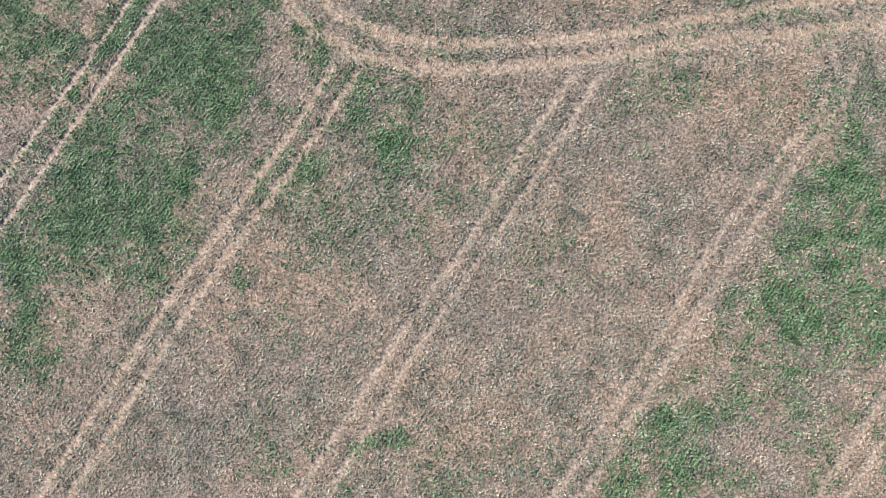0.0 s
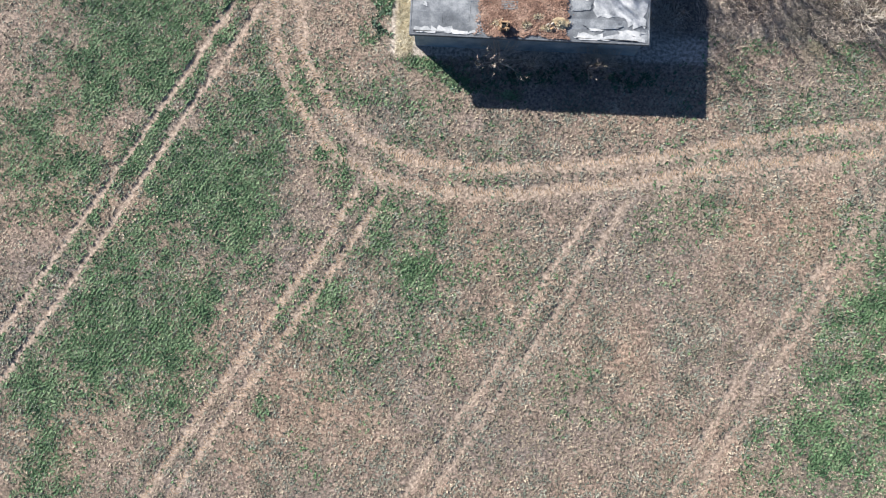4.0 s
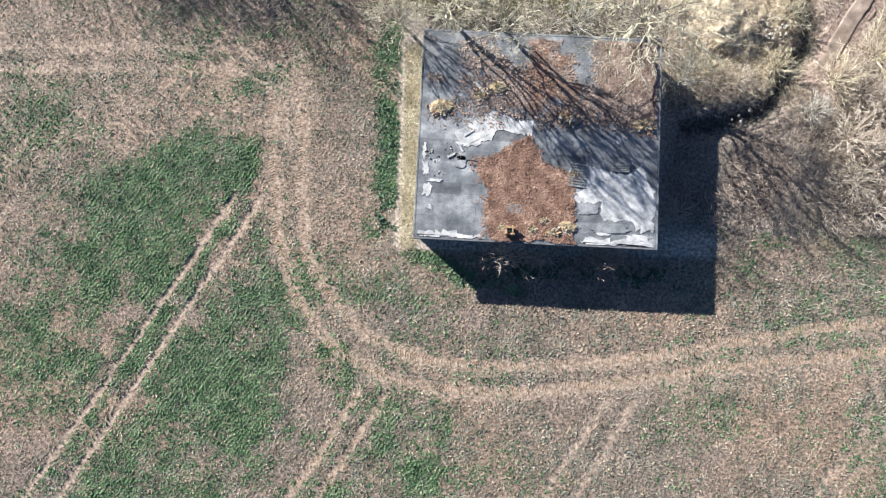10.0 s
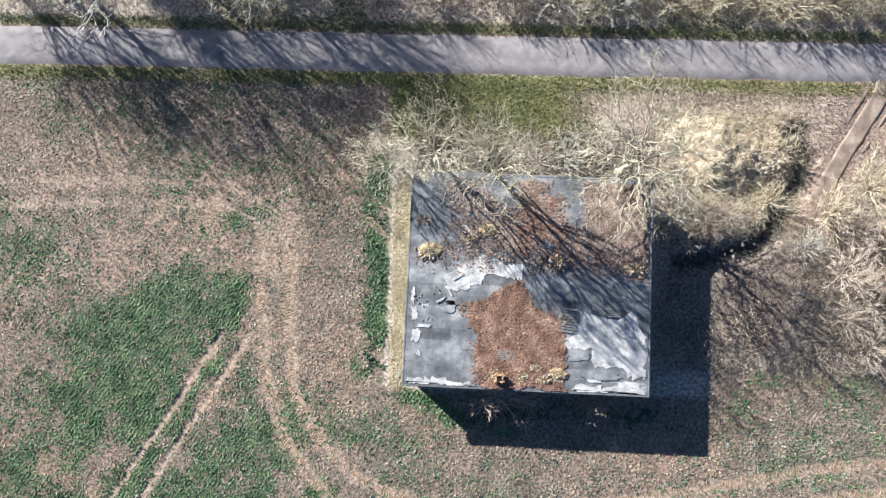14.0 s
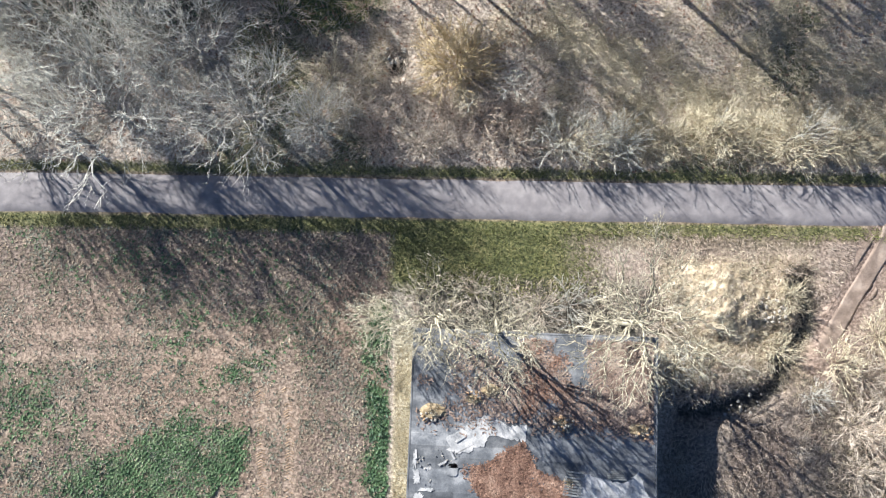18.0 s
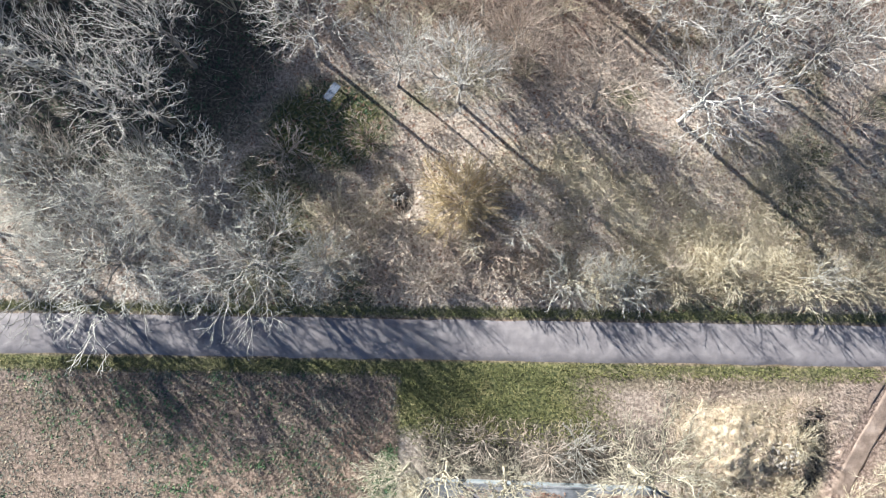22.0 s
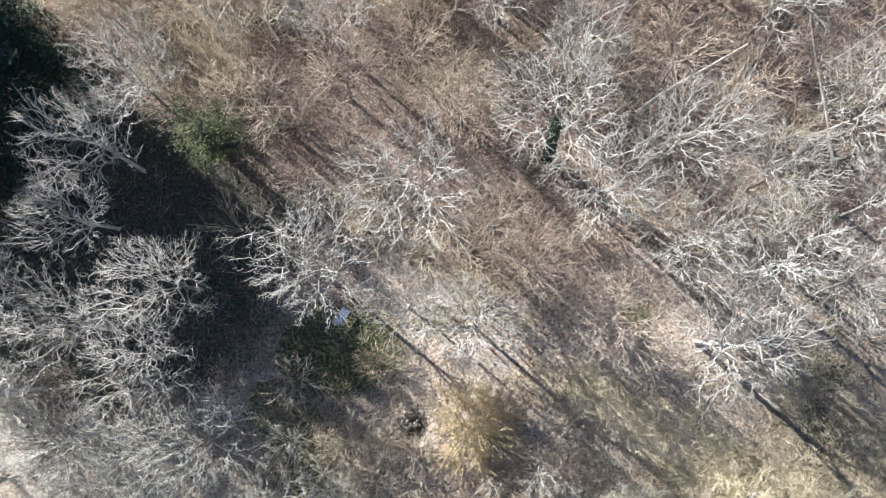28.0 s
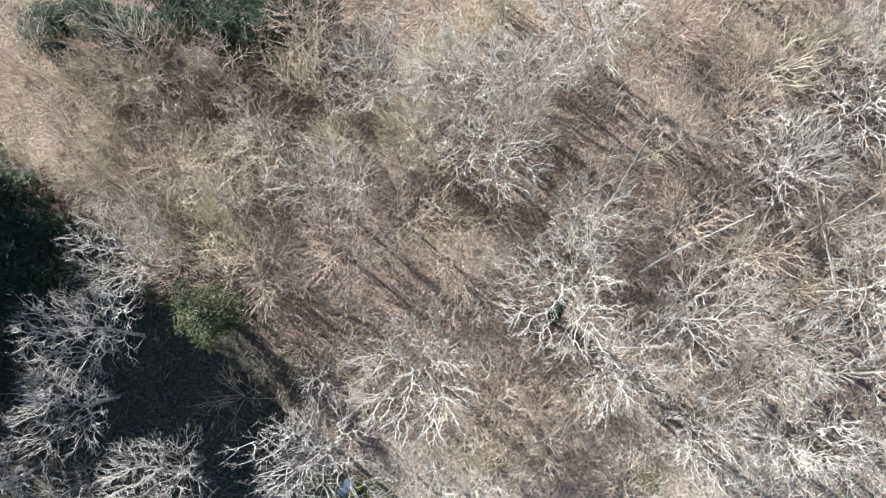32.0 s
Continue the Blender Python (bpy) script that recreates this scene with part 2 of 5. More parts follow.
TRAM_F = [[(-50, 25), (-41.2, 39.2), (-36.6, 46.6), (-33.3, 50.9)], [(-50, 29), (-41.5, 43.3), (-36.9, 50.2)]]
HEAD_OUT = [(-17.3, 50.5), (-17.2, 47), (-16.8, 42.7), (-16.3, 37.5), (-14.3, 32.4), (-11, 28.4), (-6.9, 26), (-0.9, 24.9), (6.6, 24.9), (14.1, 25.9), (24.1, 27.6), (37.5, 29.3), (54, 31)]
HEAD_IN = [(-15.0, 50.5), (-14.5, 47), (-14.4, 41.7), (-13.7, 36.5), (-11.2, 32.5), (-8.1, 29.5), (-3.5, 27.6), (1.6, 27), (9.1, 27.4), (16.6, 28.2), (24.1, 29.7), (31.6, 31.2), (37.5, 31.8), (54, 33)]
WEST_A = [(-52, 54.6), (-31.3, 55.2), (-20.9, 55.1), (-16, 52.5), (-15, 49)]
WEST_B = [(-52, 52.4), (-31.1, 53.1), (-20.8, 53.2), (-17.2, 51.2), (-17, 48)]
LANE = [(41, 70), (38.4, 64.6), (34.6, 58), (32.2, 53.6)]
DITCH = [(30.9, 61), (31.6, 59), (31.3, 57), (30.5, 55.5), (29.5, 53.5), (28.4, 51.6), (26.6, 50.2), (24, 49.6), (20.5, 49)]
ROAD_S, ROAD_N = 65.75, 69.65
HX0, HX1, HY0, HY1 = -3.75, 16.75, 37.55, 55.75

# patches of green crop: x, y, half length, half width, heading in degrees, density
PATCHES = [(-26, 17, 14, 6.0, 57, 0.42), (-36, 31, 12, 4, 57, 0.3), (36, 6, 12, 5, 57, 0.35), (-20, 27, 9, 3.5, 57, 0.4)]
PATCHES += [
    (-25.8, 42.0, 6.6, 3.1, 34, 1.50), (-32.7, 33.9, 4.8, 3.0, 60, 0.70), (-34.9, 25.7, 4.0, 2.8, 60, 0.60), (-27.2, 35.6, 4.5, 2.2, 58, 0.75), (-37.0, 22.6, 2.5, 2.0, 50, 0.50),
    (-26.3, 30.5, 9.5, 0.6, 57, 0.80), (-33.3, 20.7, 10.0, 0.6, 57, 0.75), (-18.4, 36.1, 3.0, 0.8, 85, 0.85), (-21.0, 25.6, 5.5, 3.0, 30, 0.70), (-22.0, 30.6, 3.5, 1.5, 58, 0.60),
    (-18.9, 23.1, 3.5, 2.5, 40, 0.50), (-25.1, 18.9, 4.5, 2.0, 57, 0.45), (-29.7, 11.9, 7.5, 4.2, 30, 0.80), (-32.3, 7.0, 4.5, 3.0, 20, 0.90), (-24.5, 8.7, 4.0, 3.5, 40, 0.75),
]
PATCHES += [
    (-23.1, 14.1, 2.5, 2.0, 50, 0.60), (-3.7, 20.1, 4.2, 3.5, 60, 0.50), (-8.5, 15.5, 2.2, 0.9, 20, 0.50), (-11.8, 27.4, 0.7, 1.2, 90, 1.20), (-9.9, 26.1, 1.5, 0.8, 120, 0.60),
    (-30.6, 40.8, 3.0, 2.5, 60, 0.60), (38.6, 13.8, 4.8, 4.2, 60, 0.65), (35.3, 5.7, 5.0, 3.5, 60, 0.60), (37.9, 1.3, 3.0, 2.5, 40, 0.55), (22.2, -8.3, 3.5, 2.8, 50, 0.65),
    (17.1, -10.9, 2.5, 1.8, 60, 0.70), (24.6, -0.0, 6.0, 1.0, 57, 0.40), (19.2, -8.4, 3.0, 2.0, 50, 0.50), (-34.0, -0.5, 4.0, 2.2, 70, 0.50), (-33.0, 8.6, 5.0, 4.0, 50, 0.70),
]
PATCHES += [
    (-26.0, 10.2, 5.0, 3.5, 50, 0.80), (-20.7, 25.3, 4.0, 3.0, 60, 0.85), (-35.1, 25.5, 4.5, 2.2, 60, 0.60), (-2.8, -9.4, 1.8, 0.8, 15, 0.90), (-15.2, 5.5, 1.1, 1.1, 0, 0.90),
    (-3.2, 21.0, 4.0, 3.0, 50, 0.45), (-3.1, 17.4, 2.5, 0.8, 10, 0.60), (-18.0, 21.7, 3.5, 2.5, 60, 0.50), (-6.8, 45.8, 5.0, 0.8, 88, 0.90), (-7.6, 50.4, 3.0, 1.1, 88, 0.60),
    (-6.0, 55.1, 2.0, 2.0, 88, 0.70), (-38.0, 49.6, 3.0, 1.8, 30, 0.2), (-34.9, 41.5, 3.0, 2.0, 40, 0.40), (-33.9, 35.5, 4.0, 2.5, 50, 0.50), (-2.8, 36.4, 4.5, 1.1, -22, 0.75),
]
PATCHES += [
    (2.7, 34.6, 3.5, 0.8, -20, 0.70), (-36.5, 30.6, 4.5, 2.0, 57, 0.50), (-31.6, 60.3, 8.0, 3.0, -25, 0.12), (-19.7, 51.6, 3.0, 1.0, 40, 0.40),
]


def green_at(x, y):
    g = np.zeros(np.shape(x))
    wx, wy = x + 2.2 * (fbm(x, y, 5, 3) - 0.5) * 2, y + 2.2 * (fbm(x, y, 5, 8) - 0.5) * 2
    for px, py, a, b, turn, dens in PATCHES:
        c, s = math.cos(radians(turn)), math.sin(radians(turn))
        u, v = ((wx - px) * c + (wy - py) * s) / a, (-(wx - px) * s + (wy - py) * c) / b
        g = np.maximum(g, dens * smooth(-np.hypot(u, v), -1.6, -0.45))
    mottle = smooth(fbm(x, y, 2.6, 11), 0.38, 0.62)
    g = g * (0.35 + 0.65 * mottle) * (0.8 + 1.0 * smooth(fbm(x, y, 0.9, 14, 2), 0.3, 0.7)) * 1.15 + 0.30 * mottle * smooth(fbm(x, y, 16, 21), 0.35, 0.65)
    return np.clip(g, 0, 1)


def track_at(x, y):
    """Bare trodden soil in the wheel tracks, 0 to 1."""
    w = 0.10 * (fbm(x, y, 1.2, 31) - 0.5)
    t = np.zeros(np.shape(x))
    for pair, width, power in ((TRAM_A, 0.34, 1.0), (TRAM_B, 0.40, 0.8), (TRAM_C, 0.36, 0.76), (TRAM_D, 0.42, 0.65), (TRAM_E, 0.4, 0.6), (TRAM_F, 0.35, 0.55), ((WEST_A, WEST_B), 0.5, 0.7)):
        for line in pair:
            t = np.maximum(t, power * smooth(-along(x, y, line) + w, -width * 1.5, -width * 0.5))
    for line in (HEAD_OUT, HEAD_IN):
        t = np.maximum(t, 0.84 * smooth(-along(x, y, line) + 2 * w, -1.0, -0.25))
    broad = np.maximum(0.6 * smooth(-along(x, y, HEAD_OUT[4:]), -3.2, -0.6) * smooth(x, 6, 22), 0.7 * smooth(-np.hypot(x + 15.6, (y - 50) * 0.5), -3.2, -1.2))
    broad = np.maximum(broad, 0.4 * smooth(-x, 17, 21) * smooth(y, 44, 48) * smooth(-y, -62, -58))
    return np.clip(np.maximum(t, broad * (0.5 + 0.6 * fbm(x, y, 1.5, 33))), 0, 1)


def field_at(x, y):
    """1 on the ploughed field, 0 off it."""
    edge = 64.6 + 0.5 * (fbm(x, y, 3, 40) - 0.5)
    north = smooth(edge - y, -0.2, 0.2)
    yard = smooth(x, -6.2, -5.6) * smooth(y, 36.6, 37.4) * (1 - smooth(x, 22, 24) * smooth(39.5 - y, -0.5, 0.5))
    yard = np.maximum(yard, smooth(x, 17, 20) * smooth(y, 38.8, 40))
    side = smooth(x, -3.2, -2.4) * smooth(y, 56, 57)
    return north * (1 - np.maximum(yard, side))


def mound_at(x, y):
    d = np.hypot((x - 24.2) / 5.8, (y - 58.6) / 4.6) + 0.9 * (fbm(x, y, 3.0, 57) - 0.5)
    return smooth(-d, -1.0, -0.15)


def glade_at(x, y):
    """Green floor on the west side of the wood, with its shade painted in by a dark tone."""
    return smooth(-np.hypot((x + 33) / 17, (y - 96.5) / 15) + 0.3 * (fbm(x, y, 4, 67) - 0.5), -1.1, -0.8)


def ground_z(x, y):
    x, y = np.asarray(x, float), np.asarray(y, float)
    f = field_at(x, y)
    z = 0.05 * (fbm(x, y, 0.9, 50) - 0.5) * 2 * (0.5 + 0.5 * f)
    z += 0.10 * (fbm(x, y, 6, 55, 2) - 0.5) * smooth(y, 70, 72)
    z -= 0.07 * track_at(x, y) * f
    z += 1.5 * mound_at(x, y) * (0.5 + 0.6 * fbm(x, y, 2.2, 58) + 0.7 * (fbm(x, y, 1.3, 63) - 0.5))
    z -= 0.8 * smooth(-along(x, y, DITCH) + 1.3 * (fbm(x, y, 2, 59) - 0.5), -1.8, -0.3)
    z -= 0.9 * smooth(-np.hypot(x + 5.9, (y - 80.3) * 0.8), -1.5, -0.5)
    near = smooth(y, ROAD_S - 0.9, ROAD_S - 0.3) * smooth(-y, -ROAD_N - 0.9, -ROAD_N - 0.3)
    z = z * (1 - near) - 0.10 * near
    return z


def grid_axis(lo, hi, step, far):
    mid = np.arange(lo, hi + step / 2, step)
    out = np.array([step * 1.6**k for k in range(1, 18)]).cumsum()
    out = np.r_[out[out < far], far]
    return np.r_[lo - out[::-1], mid, mid[-1] + out]


gx, gy = grid_axis(-54, 56, 0.48, 1500), grid_axis(-28, 142, 0.48, 1500)
GX, GY = np.meshgrid(gx, gy)
X, Y = GX.ravel(), GY.ravel()
nx, ny = len(gx), len(gy)
cell = (np.arange(ny - 1)[:, None] * nx + np.arange(nx - 1)).ravel()
tri = np.concatenate([np.stack([cell, cell + 1, cell + nx + 1], 1), np.stack([cell, cell + nx + 1, cell + nx], 1)])
ground_me = raw_mesh("ground", np.stack([X, Y, ground_z(X, Y)], 1), tri)
FIELD, GREEN, TRACK = field_at(X, Y), green_at(X, Y), track_at(X, Y)
north_wood = smooth(Y, 69.6, 70.4)
clearing = np.maximum(smooth(-np.hypot((X + 13) / 6.5, (Y - 87.3) / 4.8), -1.15, -0.7), smooth(-np.hypot((X - 5.8) / 1.6, (Y - 104.5) / 3), -1.2, -0.7))
pit_edge = smooth(-np.hypot((X + 7.6) / 1.3, (Y - 82.6) / 1.7), -1.2, -0.6)
pale = np.maximum(pit_edge, smooth(-np.hypot((X - 5.2) / 3.6, (Y - 84) / 2.6) + 0.5 * (fbm(X, Y, 2, 60) - 0.5), -1.05, -0.7))
verge = np.maximum(smooth(Y, 64.2, 64.7) * smooth(-Y, -66, -65.7), smooth(Y, 69.5, 69.7) * smooth(-Y, -70.9, -70.3))
lawn = smooth(X, -6.6, -5.6) * smooth(Y, 58.5, 60.5) * smooth(-Y, -66, -65.7) * np.maximum(smooth(-X + 3 * (fbm(X, Y, 3, 73) - 0.5), -15, -9), 0.8 * smooth(Y, 63, 64) * smooth(-X, -34, -32))
grass = np.clip(np.maximum.reduce([verge * (0.55 + 0.6 * fbm(X, Y, 2, 61)), lawn, clearing, 0.45 * glade_at(X, Y), 0.4 * smooth(Y, 108, 118) * (0.3 + fbm(X, Y, 4, 65)), 0.8 * smooth(fbm(X, Y, 7, 62) + 0.10 * smooth(Y, 104, 114), 0.55, 0.68) * north_wood, 0.7 * smooth(X, 28, 32) * smooth(-np.hypot(X - 32, (Y - 43)), -7, -3) * smooth(fbm(X, Y, 2.5, 66), 0.4, 0.6)]), 0, 1)
sand = np.clip(np.maximum(mound_at(X, Y) * 1.2, pale), 0, 1)
litter = np.clip(np.maximum(north_wood, 1 - FIELD - smooth(Y, 64.2, 65)) , 0, 1)
bare = np.maximum(smooth(-along(X, Y, LANE) + 1.6 * (fbm(X, Y, 1.5, 71) - 0.5), -2.6, -1.2), smooth(-np.hypot((X - 26.6) / 3.0, (Y - 45) / 4.2) + 0.6 * (fbm(X, Y, 2.4, 69) - 0.5), -1.1, -0.8))
bare = np.maximum(bare, 0.95 * smooth(Y, 88, 100) * (0.45 + 0.8 * fbm(X, Y, 3, 72)))
bare = np.maximum(bare, 0.8 * smooth(X, 29, 32) * smooth(Y, 48, 51) * smooth(-Y, -65.4, -64.6) * (0.55 + 0.7 * fbm(X, Y, 2.5, 79)))
bare = np.maximum(bare, 0.55 * smooth(X, 8, 12) * smooth(Y, 55, 57) * smooth(-Y, -65.4, -64.6) * (0.5 + fbm(X, Y, 2.5, 76)))
# east yard browner: its scrub's brown, with some of its shade painted in
bare = np.maximum(bare, 0.65 * smooth(X, 17, 19) * smooth(Y, 39, 41) * smooth(-Y, -60, -54) * (0.4 + 0.8 * fbm(X, Y, 3, 68)))
# Darkens ditch, pit and back yard; paints shade on east yard and west wood.
dark_and_shade = np.maximum.reduce([0.75 * smooth(X, 18, 20) * smooth(Y, 38.5, 40) * smooth(-Y, -54, -49) * (0.35 + 0.8 * fbm(X, Y, 2.5, 78)), np.clip(smooth(X, -4, -3) * smooth(-X, -20, -17) * smooth(Y, 55, 56) * smooth(-Y, -61.5, -59.5) * (0.65 + 0.5 * fbm(X, Y, 2, 74)), 0, 1), 0.92 * glade_at(X, Y), smooth(-along(X, Y, DITCH), -1.3, -0.4), smooth(-np.hypot(X + 5.9, Y - 80.3), -1.4, -0.6)])
straw = np.maximum.reduce([0.8 * smooth(X, 17.5, 19) * smooth(Y, 50, 53) * smooth(-Y, -64, -62) * smooth(-X, -33, -31), 0.45 * smooth(X, 12, 16) * smooth(Y, 71, 72) * smooth(-Y, -79, -76), smooth(X, -5.5, -5.2) * smooth(-X, 3.6, 4.0) * smooth(Y, 37, 37.6) * smooth(-Y, -56, -55)])
for name, cols in (("cover", (GREEN * FIELD, TRACK * FIELD, grass)), ("floor", (litter, sand, bare)), ("more", (dark_and_shade, straw, FIELD))):
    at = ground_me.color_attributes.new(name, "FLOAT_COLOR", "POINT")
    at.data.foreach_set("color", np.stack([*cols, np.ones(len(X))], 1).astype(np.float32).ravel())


def ground_material():
    m = bpy.data.materials.new("field_and_woodland_floor")
    m.use_nodes = True
    nt = m.node_tree
    bsdf = nt.nodes["Principled BSDF"]
    co = nt.nodes.new("ShaderNodeTexCoord").outputs["Object"]
    big = ramp(nt, noise_out(nt, co, 0.07, 4), [(0.38, (0, 0, 0)), (0.62, (1, 1, 1))])
    mid, fine, clod = noise_out(nt, co, 0.9, 4), noise_out(nt, co, 3.4, 5, 0.65), noise_out(nt, co, 7, 3, 0.7)

    def weights(name):
        a = nt.nodes.new("ShaderNodeAttribute")
        a.attribute_name = name
        s = nt.nodes.new("ShaderNodeSeparateColor")
        nt.links.new(a.outputs["Color"], s.inputs[0])
        return s.outputs

    cover, floor, more = weights("cover"), weights("floor"), weights("more")

    def tone(a, b, c, f=None):
        return ramp(nt, f or fine, [(0.38, lin(*a)), (0.5, lin(*b)), (0.62, lin(*c))])

    soil = mixed(nt, big, tone((84, 76, 69), (120, 107, 96), (160, 144, 130)), tone((102, 86, 73), (142, 120, 101), (182, 156, 133)))
    col = mixed(nt, floor[0], soil, tone((132, 121, 109), (176, 163, 147), (214, 201, 183)))
    col = mixed(nt, mixed(nt, 0.4, cover[0], mid, "MULTIPLY"), col, tone((40, 64, 38), (62, 86, 50), (94, 110, 72)))
    col = mixed(nt, cover[1], col, tone((134, 117, 100), (160, 142, 123), (186, 167, 147)))
    col = mixed(nt, cover[2], col, tone((58, 66, 38), (92, 96, 58), (134, 132, 88)))
    col = mixed(nt, more[1], col, tone((136, 122, 92), (170, 154, 120), (200, 186, 152)))
    col = mixed(nt, floor[1], col, tone((132, 118, 95), (178, 163, 137), (214, 201, 177)))
    col = mixed(nt, floor[2], col, tone((100, 86, 75), (136, 118, 104), (168, 149, 134)))
    # dark floor tone, painted shade included
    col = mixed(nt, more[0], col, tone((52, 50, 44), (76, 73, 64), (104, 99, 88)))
    nt.links.new(col, bsdf.inputs["Base Color"])
    bsdf.inputs["Roughness"].default_value = 0.95
    bp = nt.nodes.new("ShaderNodeBump")
    bp.inputs["Strength"].default_value, bp.inputs["Distance"].default_value = 1.0, 0.13
    nt.links.new(mixed(nt, mixed(nt, 0.6, floor[0], (0.7, 0.7, 0.7), "MIX"), fine, clod), bp.inputs["Height"])
    nt.links.new(bp.outputs[0], bsdf.inputs["Normal"])
    return m


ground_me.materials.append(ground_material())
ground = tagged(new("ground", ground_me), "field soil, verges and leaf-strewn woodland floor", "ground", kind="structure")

# road: a thin cambered slab with worn edges
rx = np.arange(-120, 121, 0.5)
rt = np.linspace(0, 1, 9)
RX, RT = np.meshgrid(rx, rt)
south = ROAD_S + 0.25 * (fbm(RX, RX * 0, 2.5, 70) - 0.5) + 0.1
north = ROAD_N + 0.25 * (fbm(RX, RX * 0, 2.5, 75) - 0.5) - 0.1
RY = south + (north - south) * RT
RZ = 0.03 + 0.05 * (1 - (2 * RT - 1) ** 2) - 0.15 * ((RT < 0.01) | (RT > 0.99))
rc = (np.arange(8)[:, None] * len(rx) + np.arange(len(rx) - 1)).ravel()
rtri = np.concatenate([np.stack([rc, rc + 1, rc + len(rx) + 1], 1), np.stack([rc, rc + len(rx) + 1, rc + len(rx)], 1)])
tagged(raw_part("road", np.stack([RX.ravel(), RY.ravel(), RZ.ravel()], 1), rtri, M_ROAD), "narrow worn grey asphalt country lane", "road", kind="structure")

# rutted earth track: a crowned strip with two pairs of wheel ruts
lane_pts = np.array([(42.2, 72.4), (40.6, 69.2), (38.3, 64.2), (34.7, 58.2), (32.6, 54.6), (30.8, 51.4)])
lane_s = np.r_[0, np.cumsum(np.hypot(*np.diff(lane_pts, axis=0).T))]
ls = np.arange(3.6, lane_s[-1], 0.15)
lx, ly = np.interp(ls, lane_s, lane_pts[:, 0]), np.interp(ls, lane_s, lane_pts[:, 1])
lx, ly = np.convolve(np.pad(lx, 4, "edge"), np.ones(9) / 9, "valid"), np.convolve(np.pad(ly, 4, "edge"), np.ones(9) / 9, "valid")
tx, ty = np.gradient(lx), np.gradient(ly)
tn = np.hypot(tx, ty)
lu = np.linspace(-2.2, 2.2, 41)
LX, LY = lx[:, None] - (ty / tn)[:, None] * lu, ly[:, None] + (tx / tn)[:, None] * lu
wob = 0.25 * (vnoise(ls, ls * 0, 3.0, 80)[:, None] - 0.5)
rut = 1.6 * smooth(-np.abs(np.abs(lu - wob) - 0.95), -0.3, -0.1) + 0.5 * smooth(-np.abs(lu - wob - 1.6), -0.2, -0.05)
fade = smooth(np.minimum(ls - ls[0], (ls[-1] - ls) * 0.4), 0, 2.5)[:, None]
LZ = ground_z(LX, LY) + fade * (0.08 + 0.10 * (fbm(LX, LY, 0.8, 82) - 0.5) - 0.11 * rut * (0.4 + fbm(LX, LY, 3, 84)) - 0.22 * smooth(np.abs(lu) + 1.8 * (fbm(LX, LY, 1.2, 83) - 0.5), 0.9, 2.0)) - (1 - fade) * 0.15
lc = (np.arange(len(ls) - 1)[:, None] * 41 + np.arange(40)).ravel()
ltri = np.concatenate([np.stack([lc, lc + 41, lc + 42], 1), np.stack([lc, lc + 42, lc + 1], 1)])
tagged(raw_part("dirt_track", np.stack([LX.ravel(), LY.ravel(), LZ.ravel()], 1), ltri, M_TRACK), "brown earth track with deep wheel ruts", "track", kind="structure")

# sandy mound: lumpy pale soil over the rise
mx, my = np.meshgrid(np.arange(17.5, 31.5, 0.13), np.arange(53, 64.4, 0.13))
mw = mound_at(mx, my)
mz = ground_z(mx, my) + 0.32 * mw * (fbm(mx, my, 1.1, 86) - 0.42) + 0.10 * (fbm(mx, my, 0.4, 87, 2) - 0.5) - 0.3 * smooth(-mw, -0.12, -0.01) + 0.02
mc = (np.arange(mx.shape[0] - 1)[:, None] * mx.shape[1] + np.arange(mx.shape[1] - 1)).ravel()
mtri = np.concatenate([np.stack([mc, mc + 1, mc + mx.shape[1] + 1], 1), np.stack([mc, mc + mx.shape[1] + 1, mc + mx.shape[1]], 1)])
tagged(raw_part("sand_mound", np.stack([mx.ravel(), my.ravel(), mz.ravel()], 1), mtri, M_SAND), "lumpy mound of pale sandy soil beside a ditch", "mound", kind="structure")

# ---- the flat-roofed building ----
ROOF_Z = 3.6
HOUSE_M = pose((HX0 + HX1) / 2, (HY0 + HY1) / 2, 0, 0, 0, -1.2)
HW, HD = (HX1 - HX0) / 2, (HY1 - HY0) / 2  # half width and half depth


def jagged(rng, cx, cy, a, b, z0, z1, points=64, rough=0.12):
    """A thin slab with a ragged outline."""
    bm = bmesh.new()
    ang = np.linspace(0, 2 * np.pi, points, endpoint=False)
    k = 1 + rough * (0.5 * rng.normal(0, 1, points) + sum(rng.normal(0, 0.8) * np.sin(m * ang + rng.uniform(0, 6.3)) / m**0.5 for m in range(2, 9)) * 0.7)
    sq = 1 / np.maximum(np.abs(np.cos(ang)), np.abs(np.sin(ang))) ** 0.7
    low = [bm.verts.new((cx + a * c * q * r, cy + b * s * q * r, z0)) for c, s, q, r in zip(np.cos(ang), np.sin(ang), sq, k)]
    high = [bm.verts.new((v.co.x, v.co.y, z1)) for v in low]
    bm.faces.new(high)
    for i in range(points):
        bm.faces.new((low[i], low[(i + 1) % points], high[(i + 1) % points], high[i]))
    return bm


